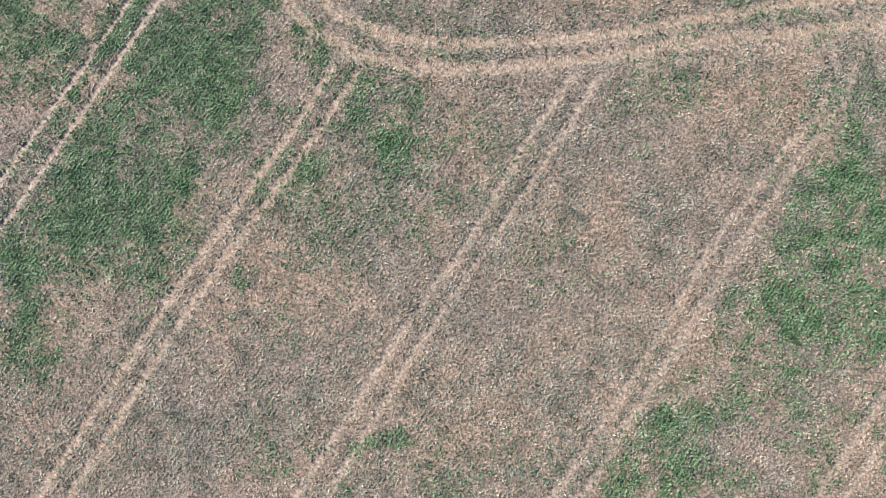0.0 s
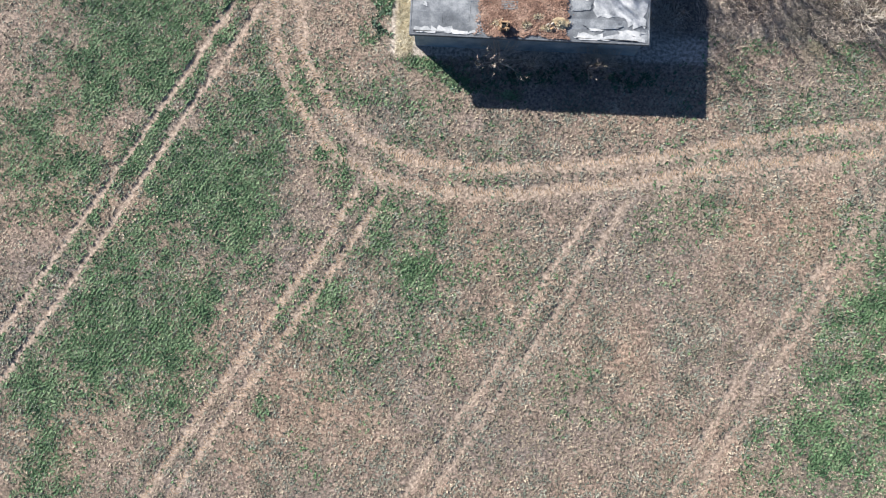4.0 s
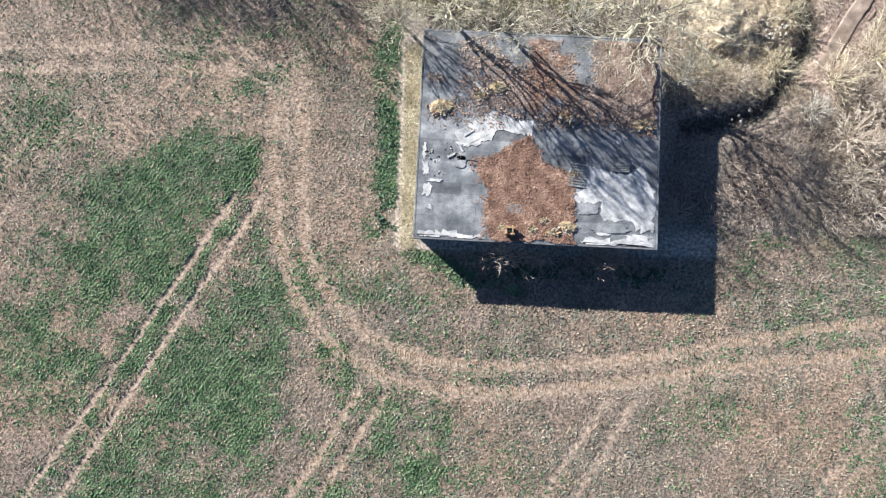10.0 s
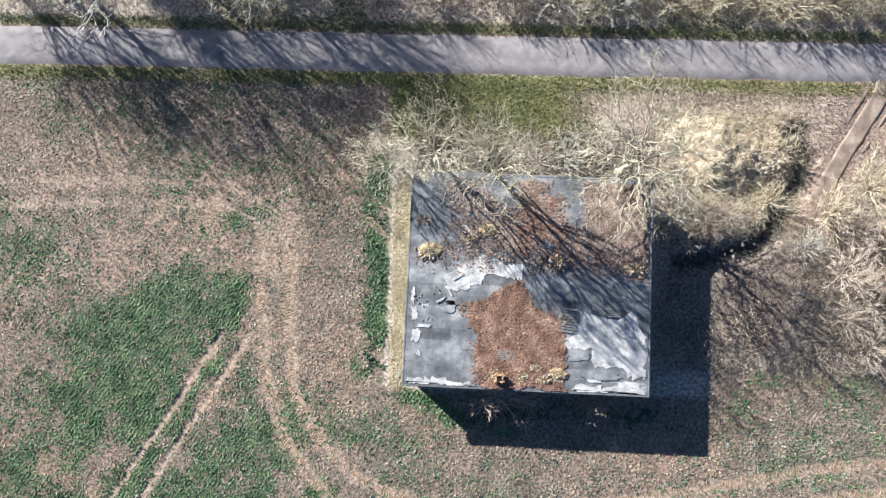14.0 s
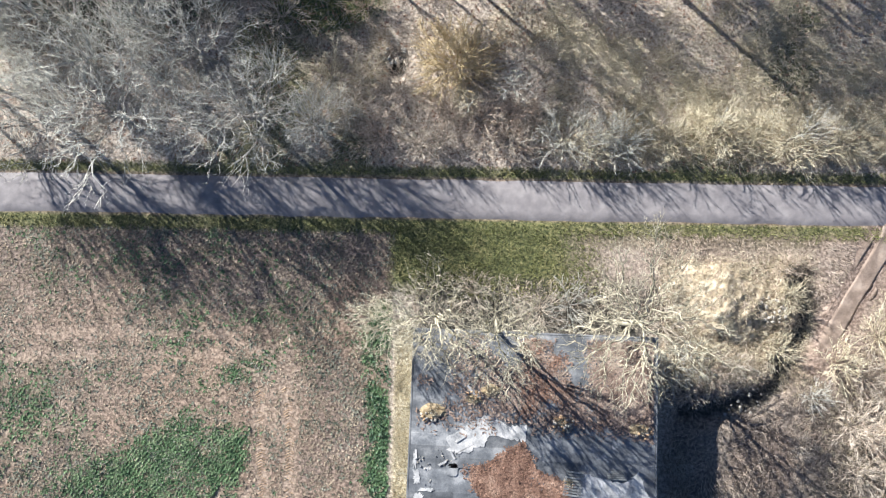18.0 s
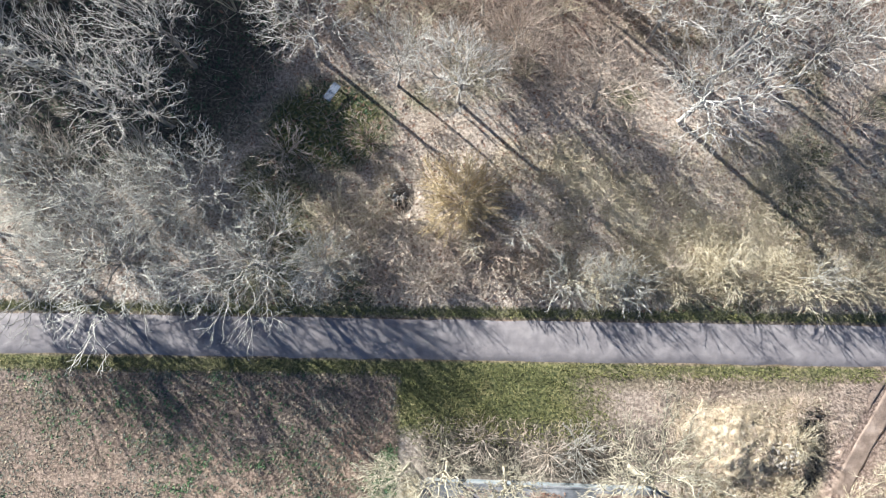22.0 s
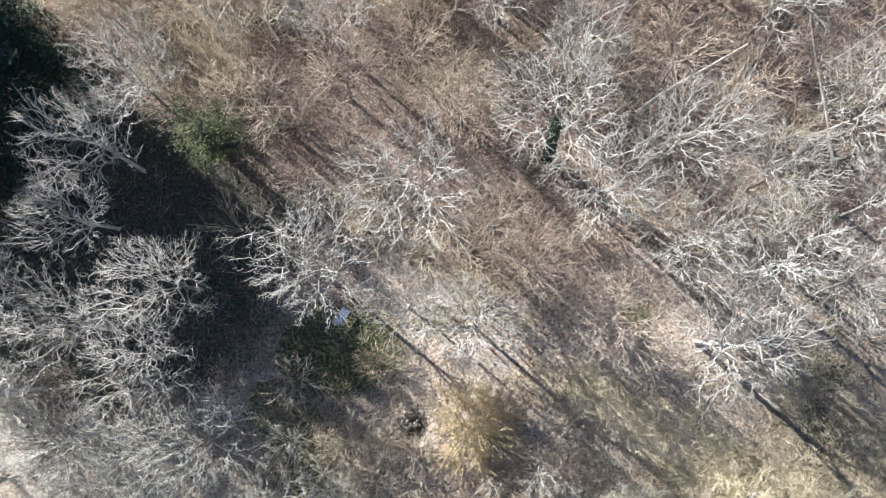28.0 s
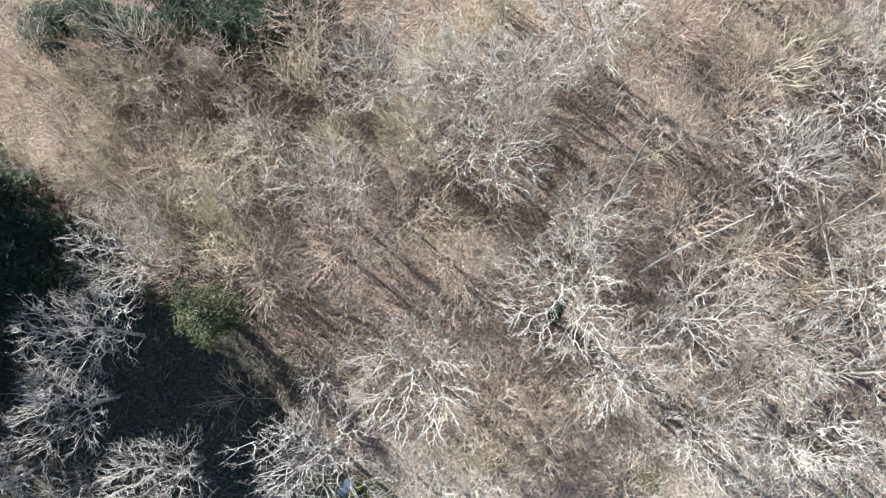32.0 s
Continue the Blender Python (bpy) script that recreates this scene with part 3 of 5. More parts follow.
PEELED = [
    [(4.1, -2.4), (6.2, -2.6), (7.2, -3.0), (8.7, -2.2), (9.5, -3.3), (10.0, -4.1), (10.0, -7.6), (8.7, -7.6), (8.0, -6.8), (5.7, -6.8), (5.2, -5.4), (3.3, -5.3), (3.1, -4.7), (3.8, -4.4)],
    [(-7.0, 0.2), (-5.6, 1.15), (-4.1, 2.1), (-2.5, 1.6), (-0.3, 1.4), (-0.5, 0.2), (-3.4, 0.4), (-3.9, -0.5), (-5.4, -1.0), (-7.0, -1.0)],
    [(-10.0, -8.9), (-10.0, -8.5), (-7.5, -8.4), (-4.6, -8.5), (-4.2, -8.9)], [(4.0, -8.9), (4.2, -8.2), (6.5, -8.4), (9.9, -8.5), (9.9, -8.9)],
]
DRIFT = [(-2.1, -0.1), (-0.6, -0.3), (0.2, -1.8), (2.4, -3.0), (3.2, -5.8), (3.4, -8.9), (-4.0, -8.8), (-4.2, -4.7), (-5.2, -2.3), (-3.7, -2.0), (-2.6, -0.6)]


def dense(outline, step=0.22):
    """The outline with points added along its sides."""
    out = []
    for (ax, ay), (bx, by) in zip(outline, outline[1:] + outline[:1]):
        n = max(1, int(math.hypot(bx - ax, by - ay) / step))
        out += [(ax + (bx - ax) * i / n, ay + (by - ay) * i / n) for i in range(n)]
    return np.array(out)


def ragged(rng, outline, z0, z1, rough):
    """A thin slab with that outline, torn along its sides."""
    p = dense(outline)
    p = p + rough * rng.normal(0, 0.6, p.shape) + rough * 2.2 * np.stack([fbm(p[:, 0], p[:, 1], 1.1, k) - 0.5 for k in (41, 47)], 1) * 2
    p = np.clip(p, [-HW + 0.15, -HD + 0.16], [HW - 0.15, HD - 0.16])
    bm = bmesh.new()
    low, high = [bm.verts.new((*q, z0)) for q in p], [bm.verts.new((*q, z1)) for q in p]
    bm.faces.new(high)
    for i in range(len(p)):
        j = (i + 1) % len(p)
        bm.faces.new((low[i], low[j], high[j], high[i]))
    bmesh.ops.triangulate(bm, faces=[f for f in bm.faces if len(f.verts) > 4])
    bmesh.ops.recalc_face_normals(bm, faces=bm.faces)
    return bm


def inside(x, y, outline):
    """Whether each point lies within the outline."""
    hit = np.zeros(np.shape(x), bool)
    for (ax, ay), (bx, by) in zip(outline, outline[1:] + outline[:1]):
        hit ^= ((ay > y) != (by > y)) & (x < (bx - ax) * (y - ay) / (by - ay + 1e-12) + ax)
    return hit


def build_house():
    rng = np.random.default_rng(11)
    house = tagged(thing("building", HOUSE_M), "derelict single-storey building with a flat patched felt roof", "building")
    for name, box in (
        ("wall", (-HW + 0.35, -HD + 0.3, -0.3, HW - 0.35, -HD + 0.6, ROOF_Z - 0.25)),
        ("wall", (-HW + 0.35, HD - 0.6, -0.3, HW - 0.35, HD - 0.3, ROOF_Z - 0.25)),
        ("wall", (-HW + 0.3, -HD + 0.6, -0.3, -HW + 0.6, HD - 0.6, ROOF_Z - 0.25)),
        ("wall", (HW - 0.6, -HD + 0.6, -0.3, HW - 0.3, HD - 0.6, ROOF_Z - 0.25)),
    ):
        bm = bmesh.new()
        add_box(bm, *box)
        part(name, bm, M_WALL, house)
    bm = bmesh.new()
    add_box(bm, -HW, -HD, ROOF_Z - 0.25, HW, HD, ROOF_Z - 0.02, 0.02)
    part("roof", bm, M_FELT, house, "flat felt-covered roof slab with a bleached edge")
    # edge trim
    for box in ((-HW - 0.04, -HD - 0.04, ROOF_Z - 0.3, HW + 0.04, -HD + 0.12, ROOF_Z + 0.03), (-HW - 0.04, HD - 0.12, ROOF_Z - 0.3, HW + 0.04, HD + 0.04, ROOF_Z + 0.03),
                (-HW - 0.04, -HD + 0.12, ROOF_Z - 0.3, -HW + 0.1, HD - 0.12, ROOF_Z + 0.03), (HW - 0.1, -HD + 0.12, ROOF_Z - 0.3, HW + 0.04, HD - 0.12, ROOF_Z + 0.03)):
        bm = bmesh.new()
        add_box(bm, *box, 0.015)
        part("edge_trim", bm, M_FELT, house)
    # felt strips, laid along the length, each overlapping the next
    rows_n = 19
    step = (2 * HD - 0.3) / rows_n
    for i in range(rows_n):
        y0 = -HD + 0.15 + i * step
        x = -HW + 0.12
        while x < HW - 0.3:
            ln = min(rng.uniform(2.2, 7.5), HW - 0.12 - x)
            if HW - 0.12 - x - ln < 0.8:
                ln = HW - 0.12 - x
            bm = bmesh.new()
            t = 0.012 + 0.012 * rng.random()
            add_box(bm, x + 0.01, y0 - 0.02, -0.02, x + ln - 0.01, y0 + step - 0.015, t, 0.006)
            for v in bm.verts:
                v.co.y += 0.02 * rng.normal()
                v.co.z += ROOF_Z + 0.012 * (v.co.y > y0 + step * 0.5) + 0.004 * rng.normal() * (v.co.z > 0)
            part("roof_sheet", bm, M_FELT, house)
            x += ln
    # bleached patches where the top layer has peeled away
    for i, outline in enumerate(PEELED):
        part("bleached_patch", ragged(rng, outline, ROOF_Z - 0.01, ROOF_Z + 0.055 + 0.004 * (i % 5), 0.16), M_FELT_PALE, house, "bleached grey-white bare patch")
    for i, (cx, cy, a, b) in enumerate(((-9.5, -3.1, 0.3, 0.5), (-9.3, -4.9, 0.35, 0.5), (-9.7, -1.6, 0.15, 0.7), (8.6, -8.2, 1.0, 0.25), (-9.0, -6.4, 0.15, 0.2), (5.6, -8.0, 0.5, 0.15), (-8.7, -4.1, 0.5, 0.12), (-8.6, -2.4, 0.25, 0.12))):
        part("bleached_patch", jagged(rng, cx, cy, a, b, ROOF_Z - 0.01, ROOF_Z + 0.05 + 0.004 * (i % 7), 40, 0.3), M_FELT_PALE, house, "bleached grey-white bare patch")
    # dark torn patches
    for cx, cy, a, b in ((4.4, -5.9, 0.8, 0.5), (-5.6, -1.9, 1.3, 0.35), (-6.6, -2.4, 0.5, 0.5), (0.4, -3.0, 0.6, 0.8), (6.2, -7.6, 1.6, 0.3)):
        part("torn_felt", jagged(rng, cx, cy, a, b, ROOF_Z, ROOF_Z + 0.082, 24, 0.1), M_FELT, house, "dark torn flap of felt")
    return house


house = build_house()


def on_roof(x, y, z=0.0, rz=0.0):
    """A pose on the roof; x and y from the building's middle."""
    return HOUSE_M @ pose(x, y, ROOF_Z + 0.03 + z, 0, 0, rz)


def leaf_drift():
    """Dead leaves lying over the middle of the roof."""
    rng = np.random.default_rng(21)
    n = 60000
    x, y = rng.uniform(-6.5, 7, n), rng.uniform(-9, 8.6, n)
    wx, wy = x + 0.5 * (fbm(x, y, 1.6, 81) - 0.5) * 2, y + 0.5 * (fbm(x, y, 1.6, 85) - 0.5) * 2
    d = inside(wx, wy, DRIFT) * (0.8 + 0.3 * (fbm(x, y, 1.0, 83) > 0.42))
    d = np.maximum(d, 0.16 * inside(x + 2.2 * (fbm(x, y, 1.2, 88) - 0.5) * 2, wy, DRIFT))
    d = np.maximum(d, 0.45 * smooth(y, 1.0, 3.5) * smooth(x, -1.8, 0) * smooth(-x, -3.4, -1.6) * smooth(fbm(x, y, 2.5, 84), 0.35, 0.55))
    d = d * (1 - 0.85 * smooth(-np.hypot((x - 0.2) / 1.3, (y + 5.2) / 1.0) + 0.8 * (fbm(x, y, 1.3, 89) - 0.5), -1.15, -0.8))
    keep = rng.random(n) < d * 0.7
    x, y = x[keep], y[keep]
    p = np.stack([x, y, np.full(len(x), 0.04) + rng.uniform(0, 0.06, len(x))], 1)
    v, t = leaf_tris(p, rng.uniform(0.09, 0.2, len(p)), 0.4, rng, (-0.1, 0.35), 2)
    ob = raw_part("leaf_litter", v, t, M_LEAF)
    ob.matrix_world = on_roof(0, 0)
    tagged(ob, "rust-brown dead leaves drifted over the roof", "leaves", kind="stuff")
    # mulch below the leaves
    small = [(0.88 * (x + 0.6) - 0.6, 0.88 * (y + 5) - 5) for x, y in DRIFT if y < -0.2]
    m = part("leaf_mulch", ragged(rng, small, 0.0, 0.035, 0.2), M_LEAF)
    m.matrix_world = on_roof(0, 0)
    tagged(m, "rotted brown leaf mulch on the felt roof", "leaf mulch")


leaf_drift()


def roof_litter():
    """Twigs, moss and faded leaves that the overhanging trees drop on the northern half."""
    rng = np.random.default_rng(23)
    n = 36000
    x, y = rng.uniform(-9.8, 9.9, n), rng.uniform(-1, 8.7, n)
    east = smooth(x, 3.8, 6.0) * smooth(y + 0.35 * (x - 8), 0.4, 2.0)
    keep = rng.random(n) < np.maximum(0.5 * smooth(y, 0, 3) * smooth(fbm(x, y, 3, 86), 0.36, 0.6) * (0.35 + 0.65 * smooth(x, -7, 0)), 0.95 * east)
    x, y = x[keep], y[keep]
    p = np.stack([x, y, rng.uniform(0.03, 0.07, len(x))], 1)
    v, t = leaf_tris(p, rng.uniform(0.1, 0.24, len(p)), 0.35, rng, (-0.1, 0.4), 2, False)
    ob = raw_part("roof_litter", v, t, M_LITTER)
    ob.matrix_world = on_roof(0, 0)
    tagged(ob, "faded brown litter and moss under the overhanging trees", "litter", kind="stuff")


roof_litter()


def mossy_clump(x, y, w, d, h, seed, label):
    """A low tussock of dry moss and grass."""
    rng = np.random.default_rng(seed)
    bm = bmesh.new()
    bmesh.ops.create_icosphere(bm, subdivisions=3, radius=1)
    for v in bm.verts:
        k = 1 + 0.35 * noise.noise(v.co * 2.3 + Vector((seed, 0, 0)))
        v.co = Vector((v.co.x * w * k, v.co.y * d * k, max(v.co.z, -0.05) * h * k))
    w, d, h = w * 0.75, d * 0.75, h * 0.7
    root = tagged(thing("moss_clump", on_roof(x, y)), label, "moss")
    part("cushion", bm, M_MOSS, root)
    n = int(260 * w * d + 60)
    px, py = rng.normal(0, w * 0.55, n), rng.normal(0, d * 0.55, n)
    v, t = leaf_tris(np.stack([px, py, np.maximum(h * (1 - (px / w) ** 2 - (py / d) ** 2), 0.02)], 1), rng.uniform(0.1, 0.3, n), 0.12, rng, (0.2, 1.2), 3)
    tagged(raw_part("grass_tuft", v, t, M_STRAW, root), kind="stuff")


for k, (x, y, w, d, h) in enumerate(((-0.3, -7.9, 0.7, 0.5, 0.2), (-2.9, -7.8, 0.9, 0.5, 0.15), (2.6, -7.6, 1.0, 0.7, 0.3), (1.5, -8.1, 0.9, 0.45, 0.2), (0.6, -7.1, 0.7, 0.4, 0.15), (-8.4, 2.3, 1.3, 0.8, 0.35), (8.8, 1.5, 1.2, 0.6, 0.3), (-5.0, 3.4, 0.8, 0.5, 0.2), (-3.6, 4.2, 1.0, 0.7, 0.3), (3.0, -3.0, 0.5, 0.35, 0.15), (2.3, 1.9, 0.7, 0.5, 0.2))):
    mossy_clump(x, y, w * 0.8, d * 0.8, h * 0.7, 100 + k, "tussock of dry yellow moss and grass on the roof")


def brick_pier(x, y, seed):
    """A square chimney stub of pale bricks round a flue."""
    rng = np.random.default_rng(seed)
    root = tagged(thing("chimney", on_roof(x, y)), "broken-off square chimney stub of pale brick", "chimney")
    # solid dark block in place of the flue's opening
    bm = bmesh.new()
    add_box(bm, -0.18, -0.18, 0, 0.18, 0.18, 0.5)
    part("flue", bm, M_DARK, root, "solid near-black block filling the flue")
    bm = bmesh.new()
    add_box(bm, -0.125, -0.06, -0.035, 0.125, 0.06, 0.035, 0.008)
    me = bpy.data.meshes.new("brick")
    bm.to_mesh(me)
    bm.free()
    me.materials.append(M_BRICK)
    for c in range(8):
        for side in range(4):
            for j in (-1, 0, 1):
                if c > 5 and rng.random() < 0.35:
                    continue
                a = side * 90
                b = new("brick", me)
                b.parent = root
                b.matrix_local = pose(0, 0, 0, 0, 0, a) @ pose(j * 0.26 + (0.13 if c % 2 else 0) - 0.06, 0.27, 0.04 + c * 0.075, 0, 0, rng.normal(0, 2))


brick_pier(-2.2, -8.15, 5)


def stone_mesh(seed, size=1.0):
    rng = random.Random(seed)
    bm = bmesh.new()
    bmesh.ops.create_icosphere(bm, subdivisions=1, radius=0.5 * size)
    for v in bm.verts:
        v.co = Vector((v.co.x * rng.uniform(0.8, 1.3), v.co.y * rng.uniform(0.6, 1.0), v.co.z * rng.uniform(0.5, 0.8)))
    me = bpy.data.meshes.new("stone")
    bm.to_mesh(me)
    bm.free()
    return me


def rubble(name, m, count, spread, size, height, mats, seed, label):
    """A heap of loose broken stones, each a part of the heap."""
    rng = random.Random(seed)
    meshes = []
    for k in range(6):
        me = stone_mesh(seed * 10 + k)
        me.materials.append(mats[k % len(mats)])
        meshes.append(me)
    root = tagged(thing(name, m), label, "rubble")
    for _ in range(count):
        r, a = spread * math.sqrt(rng.random()), rng.uniform(0, 2 * math.pi)
        s = size * rng.uniform(0.5, 1.4)
        b = new("stone", rng.choice(meshes))
        b.parent = root
        b.matrix_local = pose(r * math.cos(a), r * math.sin(a) * 0.8, max(0.0, height * (1 - r / spread)) * rng.random() + s * 0.2, rng.uniform(-25, 25), rng.uniform(-25, 25), rng.uniform(0, 360)) @ Matrix.Diagonal((s, s, s, 1))
    return root


rubble("brick_heap", on_roof(2.0, -8.0), 26, 0.55, 0.24, 0.45, [M_BRICK, M_STONE], 3, "collapsed chimney of loose pale bricks on the roof")
rubble("stone_heap", on_roof(2.5, 1.7), 46, 0.85, 0.3, 0.5, [M_STONE, M_BRICK], 4, "heap of grey stones and broken brick on the roof")
rubble("stone_heap", on_roof(9.0, 1.3), 30, 0.8, 0.26, 0.4, [M_BRICK, M_STONE], 6, "collapsed chimney stones at the roof edge")
rubble("stone_heap", on_roof(-8.6, 1.9), 26, 0.8, 0.24, 0.3, [M_STONE, M_BRICK], 7, "loose stones on a mossy corner of the roof")
rubble("stone_heap", on_roof(-5.0, 3.6), 22, 0.7, 0.28, 0.3, [M_BRICK, M_STONE], 8, "pale broken bricks scattered on the roof")
for k, (x, y) in enumerate(((-8.8, -2.2), (-7.6, -1.2), (-8.4, -3.6), (-6.9, -2.0), (-9.3, -1.6), (-3.0, -5.0), (1.6, -3.1))):
    rubble("debris", on_roof(x, y), 7, 0.5, 0.13, 0.05, [M_STONE, M_FELT], 40 + k, "crumbs of broken felt and stone on the roof")


def slatted_panel(x, y, w, d, slats, rz, label):
    root = tagged(thing("slatted_panel", on_roof(x, y, 0.02, rz)), label, "panel")
    for i in range(slats):
        bm = bmesh.new()
        yy = -d / 2 + (i + 0.5) * d / slats
        add_box(bm, -w / 2, yy - d / slats * 0.32, 0.05, w / 2, yy + d / slats * 0.32, 0.085, 0.006)
        part("slat", bm, M_PLANK, root)
    for s in (-0.8, 0.8):
        bm = bmesh.new()
        add_box(bm, s * w / 2 - 0.05, -d / 2, 0, s * w / 2 + 0.05, d / 2, 0.05, 0.005)
        part("batten", bm, M_PLANK, root)


slatted_panel(3.4, -3.1, 1.5, 2.1, 9, -6, "grey slatted timber panel lying on the roof")
slatted_panel(7.0, -2.3, 1.6, 0.75, 5, 1, "grey slatted timber panel lying on the roof")
slatted_panel(-1.8, -6.2, 1.4, 0.8, 5, 0, "grey slatted timber panel among dead leaves")
for x, y, rz, ln in ((-6.0, 0.1, 35, 0.9), (-6.6, -1.2, -60, 0.8), (-7.4, -1.9, 30, 0.7), (-5.2, 4.1, -50, 1.2)):
    bm = bmesh.new()
    add_box(bm, -ln / 2, -0.09, 0.03, ln / 2, 0.09, 0.07, 0.01)
    b = part("board", bm, M_FELT_PALE)
    b.matrix_world = on_roof(x, y, 0.02, rz)
    tagged(b, "short bleached board lying on the roof", "board")

# ---- trees ----


def walk_limb(rng, p, d, length, r0, r1, n, gnarl, up, out):
    """Adds one bending limb to out; returns its points, directions and radii."""
    pts, dirs, rad = [p], [d], [r0]
    for i in range(n):
        d = d + rng.normal(0, gnarl, 3) + np.array([0, 0, up])
        d = d / np.linalg.norm(d)
        p = p + d * length / n
        pts.append(p)
        dirs.append(d)
        rad.append(r0 + (r1 - r0) * (i + 1) / n)
    for i in range(n):
        out.append((*pts[i], *pts[i + 1], rad[i], rad[i + 1] if (i < n - 1 or r1 > 0.004) else 0))
    return pts, dirs, rad


def tilted(rng, d, angle):
    """d turned away by an angle, to a random side."""
    ref = rng.normal(0, 1, 3)
    side = ref - d * (ref @ d)
    side /= np.linalg.norm(side)
    return d * math.cos(angle) + side * math.sin(angle)


def sprout(rng, p, d, length, r, level, spec, outs):
    last = level >= spec["levels"]
    n = max(1, spec["pieces"][level])
    pts, dirs, rad = walk_limb(rng, p, d, length, r, 0 if last else max(r * 0.45, spec["thin"]), n, spec["gnarl"] * (1 + 0.25 * (level - 1)), spec["up"], outs[min(level, len(outs) - 1)])
    if last:
        return
    k = spec["kids"][level]
    for i in range(k):
        f = 1.0 if i == 0 else 0.2 + 0.8 * ((i + rng.random()) / k)
        j = min(int(f * n), n - 1)
        s = f * n - j
        q = pts[j] * (1 - s) + pts[j + 1] * s
        rr = rad[j] * (1 - s) + rad[j + 1] * s
        ang = spec["angle"] * rng.uniform(0.55, 1.25) * (0.5 if i == 0 else 1)
        nd = tilted(rng, dirs[j + 1], ang)
        sprout(rng, q, nd, length * spec["shrink"] * (0.85 if level + 1 >= spec["levels"] else 1) * rng.uniform(0.7, 1.15) * (1.15 - 0.4 * f), max(rr * 0.52, spec["thin"]), level + 1, spec, outs)


SIZES = {}  # crown radius and height of each tree as built


def crown_tips(rng, n, r, low, mid, top):
    """Points where twigs end: an uneven dome, denser towards its outside."""
    d = rng.normal(0, 1, (n, 3))
    d[:, 2] = np.where(rng.random(n) < 0.72, np.abs(d[:, 2]), -np.abs(d[:, 2]))
    d /= np.linalg.norm(d, axis=1, keepdims=True)
    waves = rng.normal(0, 2.6, (7, 3))
    lump = 1 + 0.11 * sum(np.sin(d @ w + k) for k, w in enumerate(waves))
    q = d * (lump * rng.random(n) ** 0.36)[:, None]
    return np.stack([q[:, 0] * r, q[:, 1] * r, mid + np.where(q[:, 2] > 0, q[:, 2] * (top - mid), q[:, 2] * (mid - low))], 1)


def parted(rng, p, tips, k):
    """The tips in k bundles by the way in which they lie from p."""
    w = tips - p
    w = w / (np.linalg.norm(w, axis=1, keepdims=True) + 1e-6)
    c = w[rng.choice(len(w), k, replace=False)]
    for _ in range(4):
        near = np.argmax(w @ c.T, axis=1)
        c = np.stack([w[near == i].mean(0) if (near == i).any() else c[i] for i in range(k)])
    return [tips[near == i] for i in range(k) if (near == i).any()]


def bent(rng, p, d, q, r0, r1, n, gnarl, out):
    """A limb that leaves p along d and bends to q; returns its last direction."""
    ln = np.linalg.norm(q - p)
    ctrl = p + d * ln * 0.42
    pts = [p]
    for i in range(1, n + 1):
        f = i / n
        g = (1 - f) ** 2 * p + 2 * f * (1 - f) * ctrl + f * f * q
        pts.append(g + (rng.normal(0, gnarl * ln / n, 3) if i < n else 0))
    for i in range(n):
        f, g = i / n, (i + 1) / n
        out.append((*pts[i], *pts[i + 1], r0 + (r1 - r0) * f, r0 + (r1 - r0) * g if (r1 > 0 or i < n - 1) else 0))
    e = pts[-1] - pts[-2]
    return e / (np.linalg.norm(e) + 1e-9), pts


def ramify(rng, p, d, tips, r, level, spec, outs):
    n = len(tips)
    if n <= 2 or level > 6:
        for q in tips:
            e, pts = bent(rng, p, d, q, spec["thin"] * 1.15, 0, 2, spec["gnarl"], outs[-1])
            for f in spec["side"]:
                g = p * (1 - f) + q * f
                h = tilted(rng, e, rng.uniform(0.5, 1.0))
                outs[-1].append((*g, *(g + (h + [0, 0, 0.25]) * rng.uniform(0.35, 0.85) * spec["twig"]), spec["thin"] * 0.85, 0))
        return
    for g in parted(rng, p, tips, min(spec["split"][min(level, len(spec["split"]) - 1)], n)):
        c = g.mean(0)
        share = rng.uniform(0.34, 0.52) if level else rng.uniform(0.45, 0.6)
        q = p + (c - p) * share + rng.normal(0, spec["gnarl"] * 0.5, 3) * np.linalg.norm(c - p) * share
        ra = max(min(spec["pipe"] * len(g) ** 0.29, r * 0.85), spec["thin"])
        e, _ = bent(rng, p, d, q, ra, max(ra * 0.78, spec["thin"]), 4 - min(level, 2), spec["gnarl"], outs[min(level, len(outs) - 1)])
        ramify(rng, q, e, g, ra, level + 1, spec, outs)


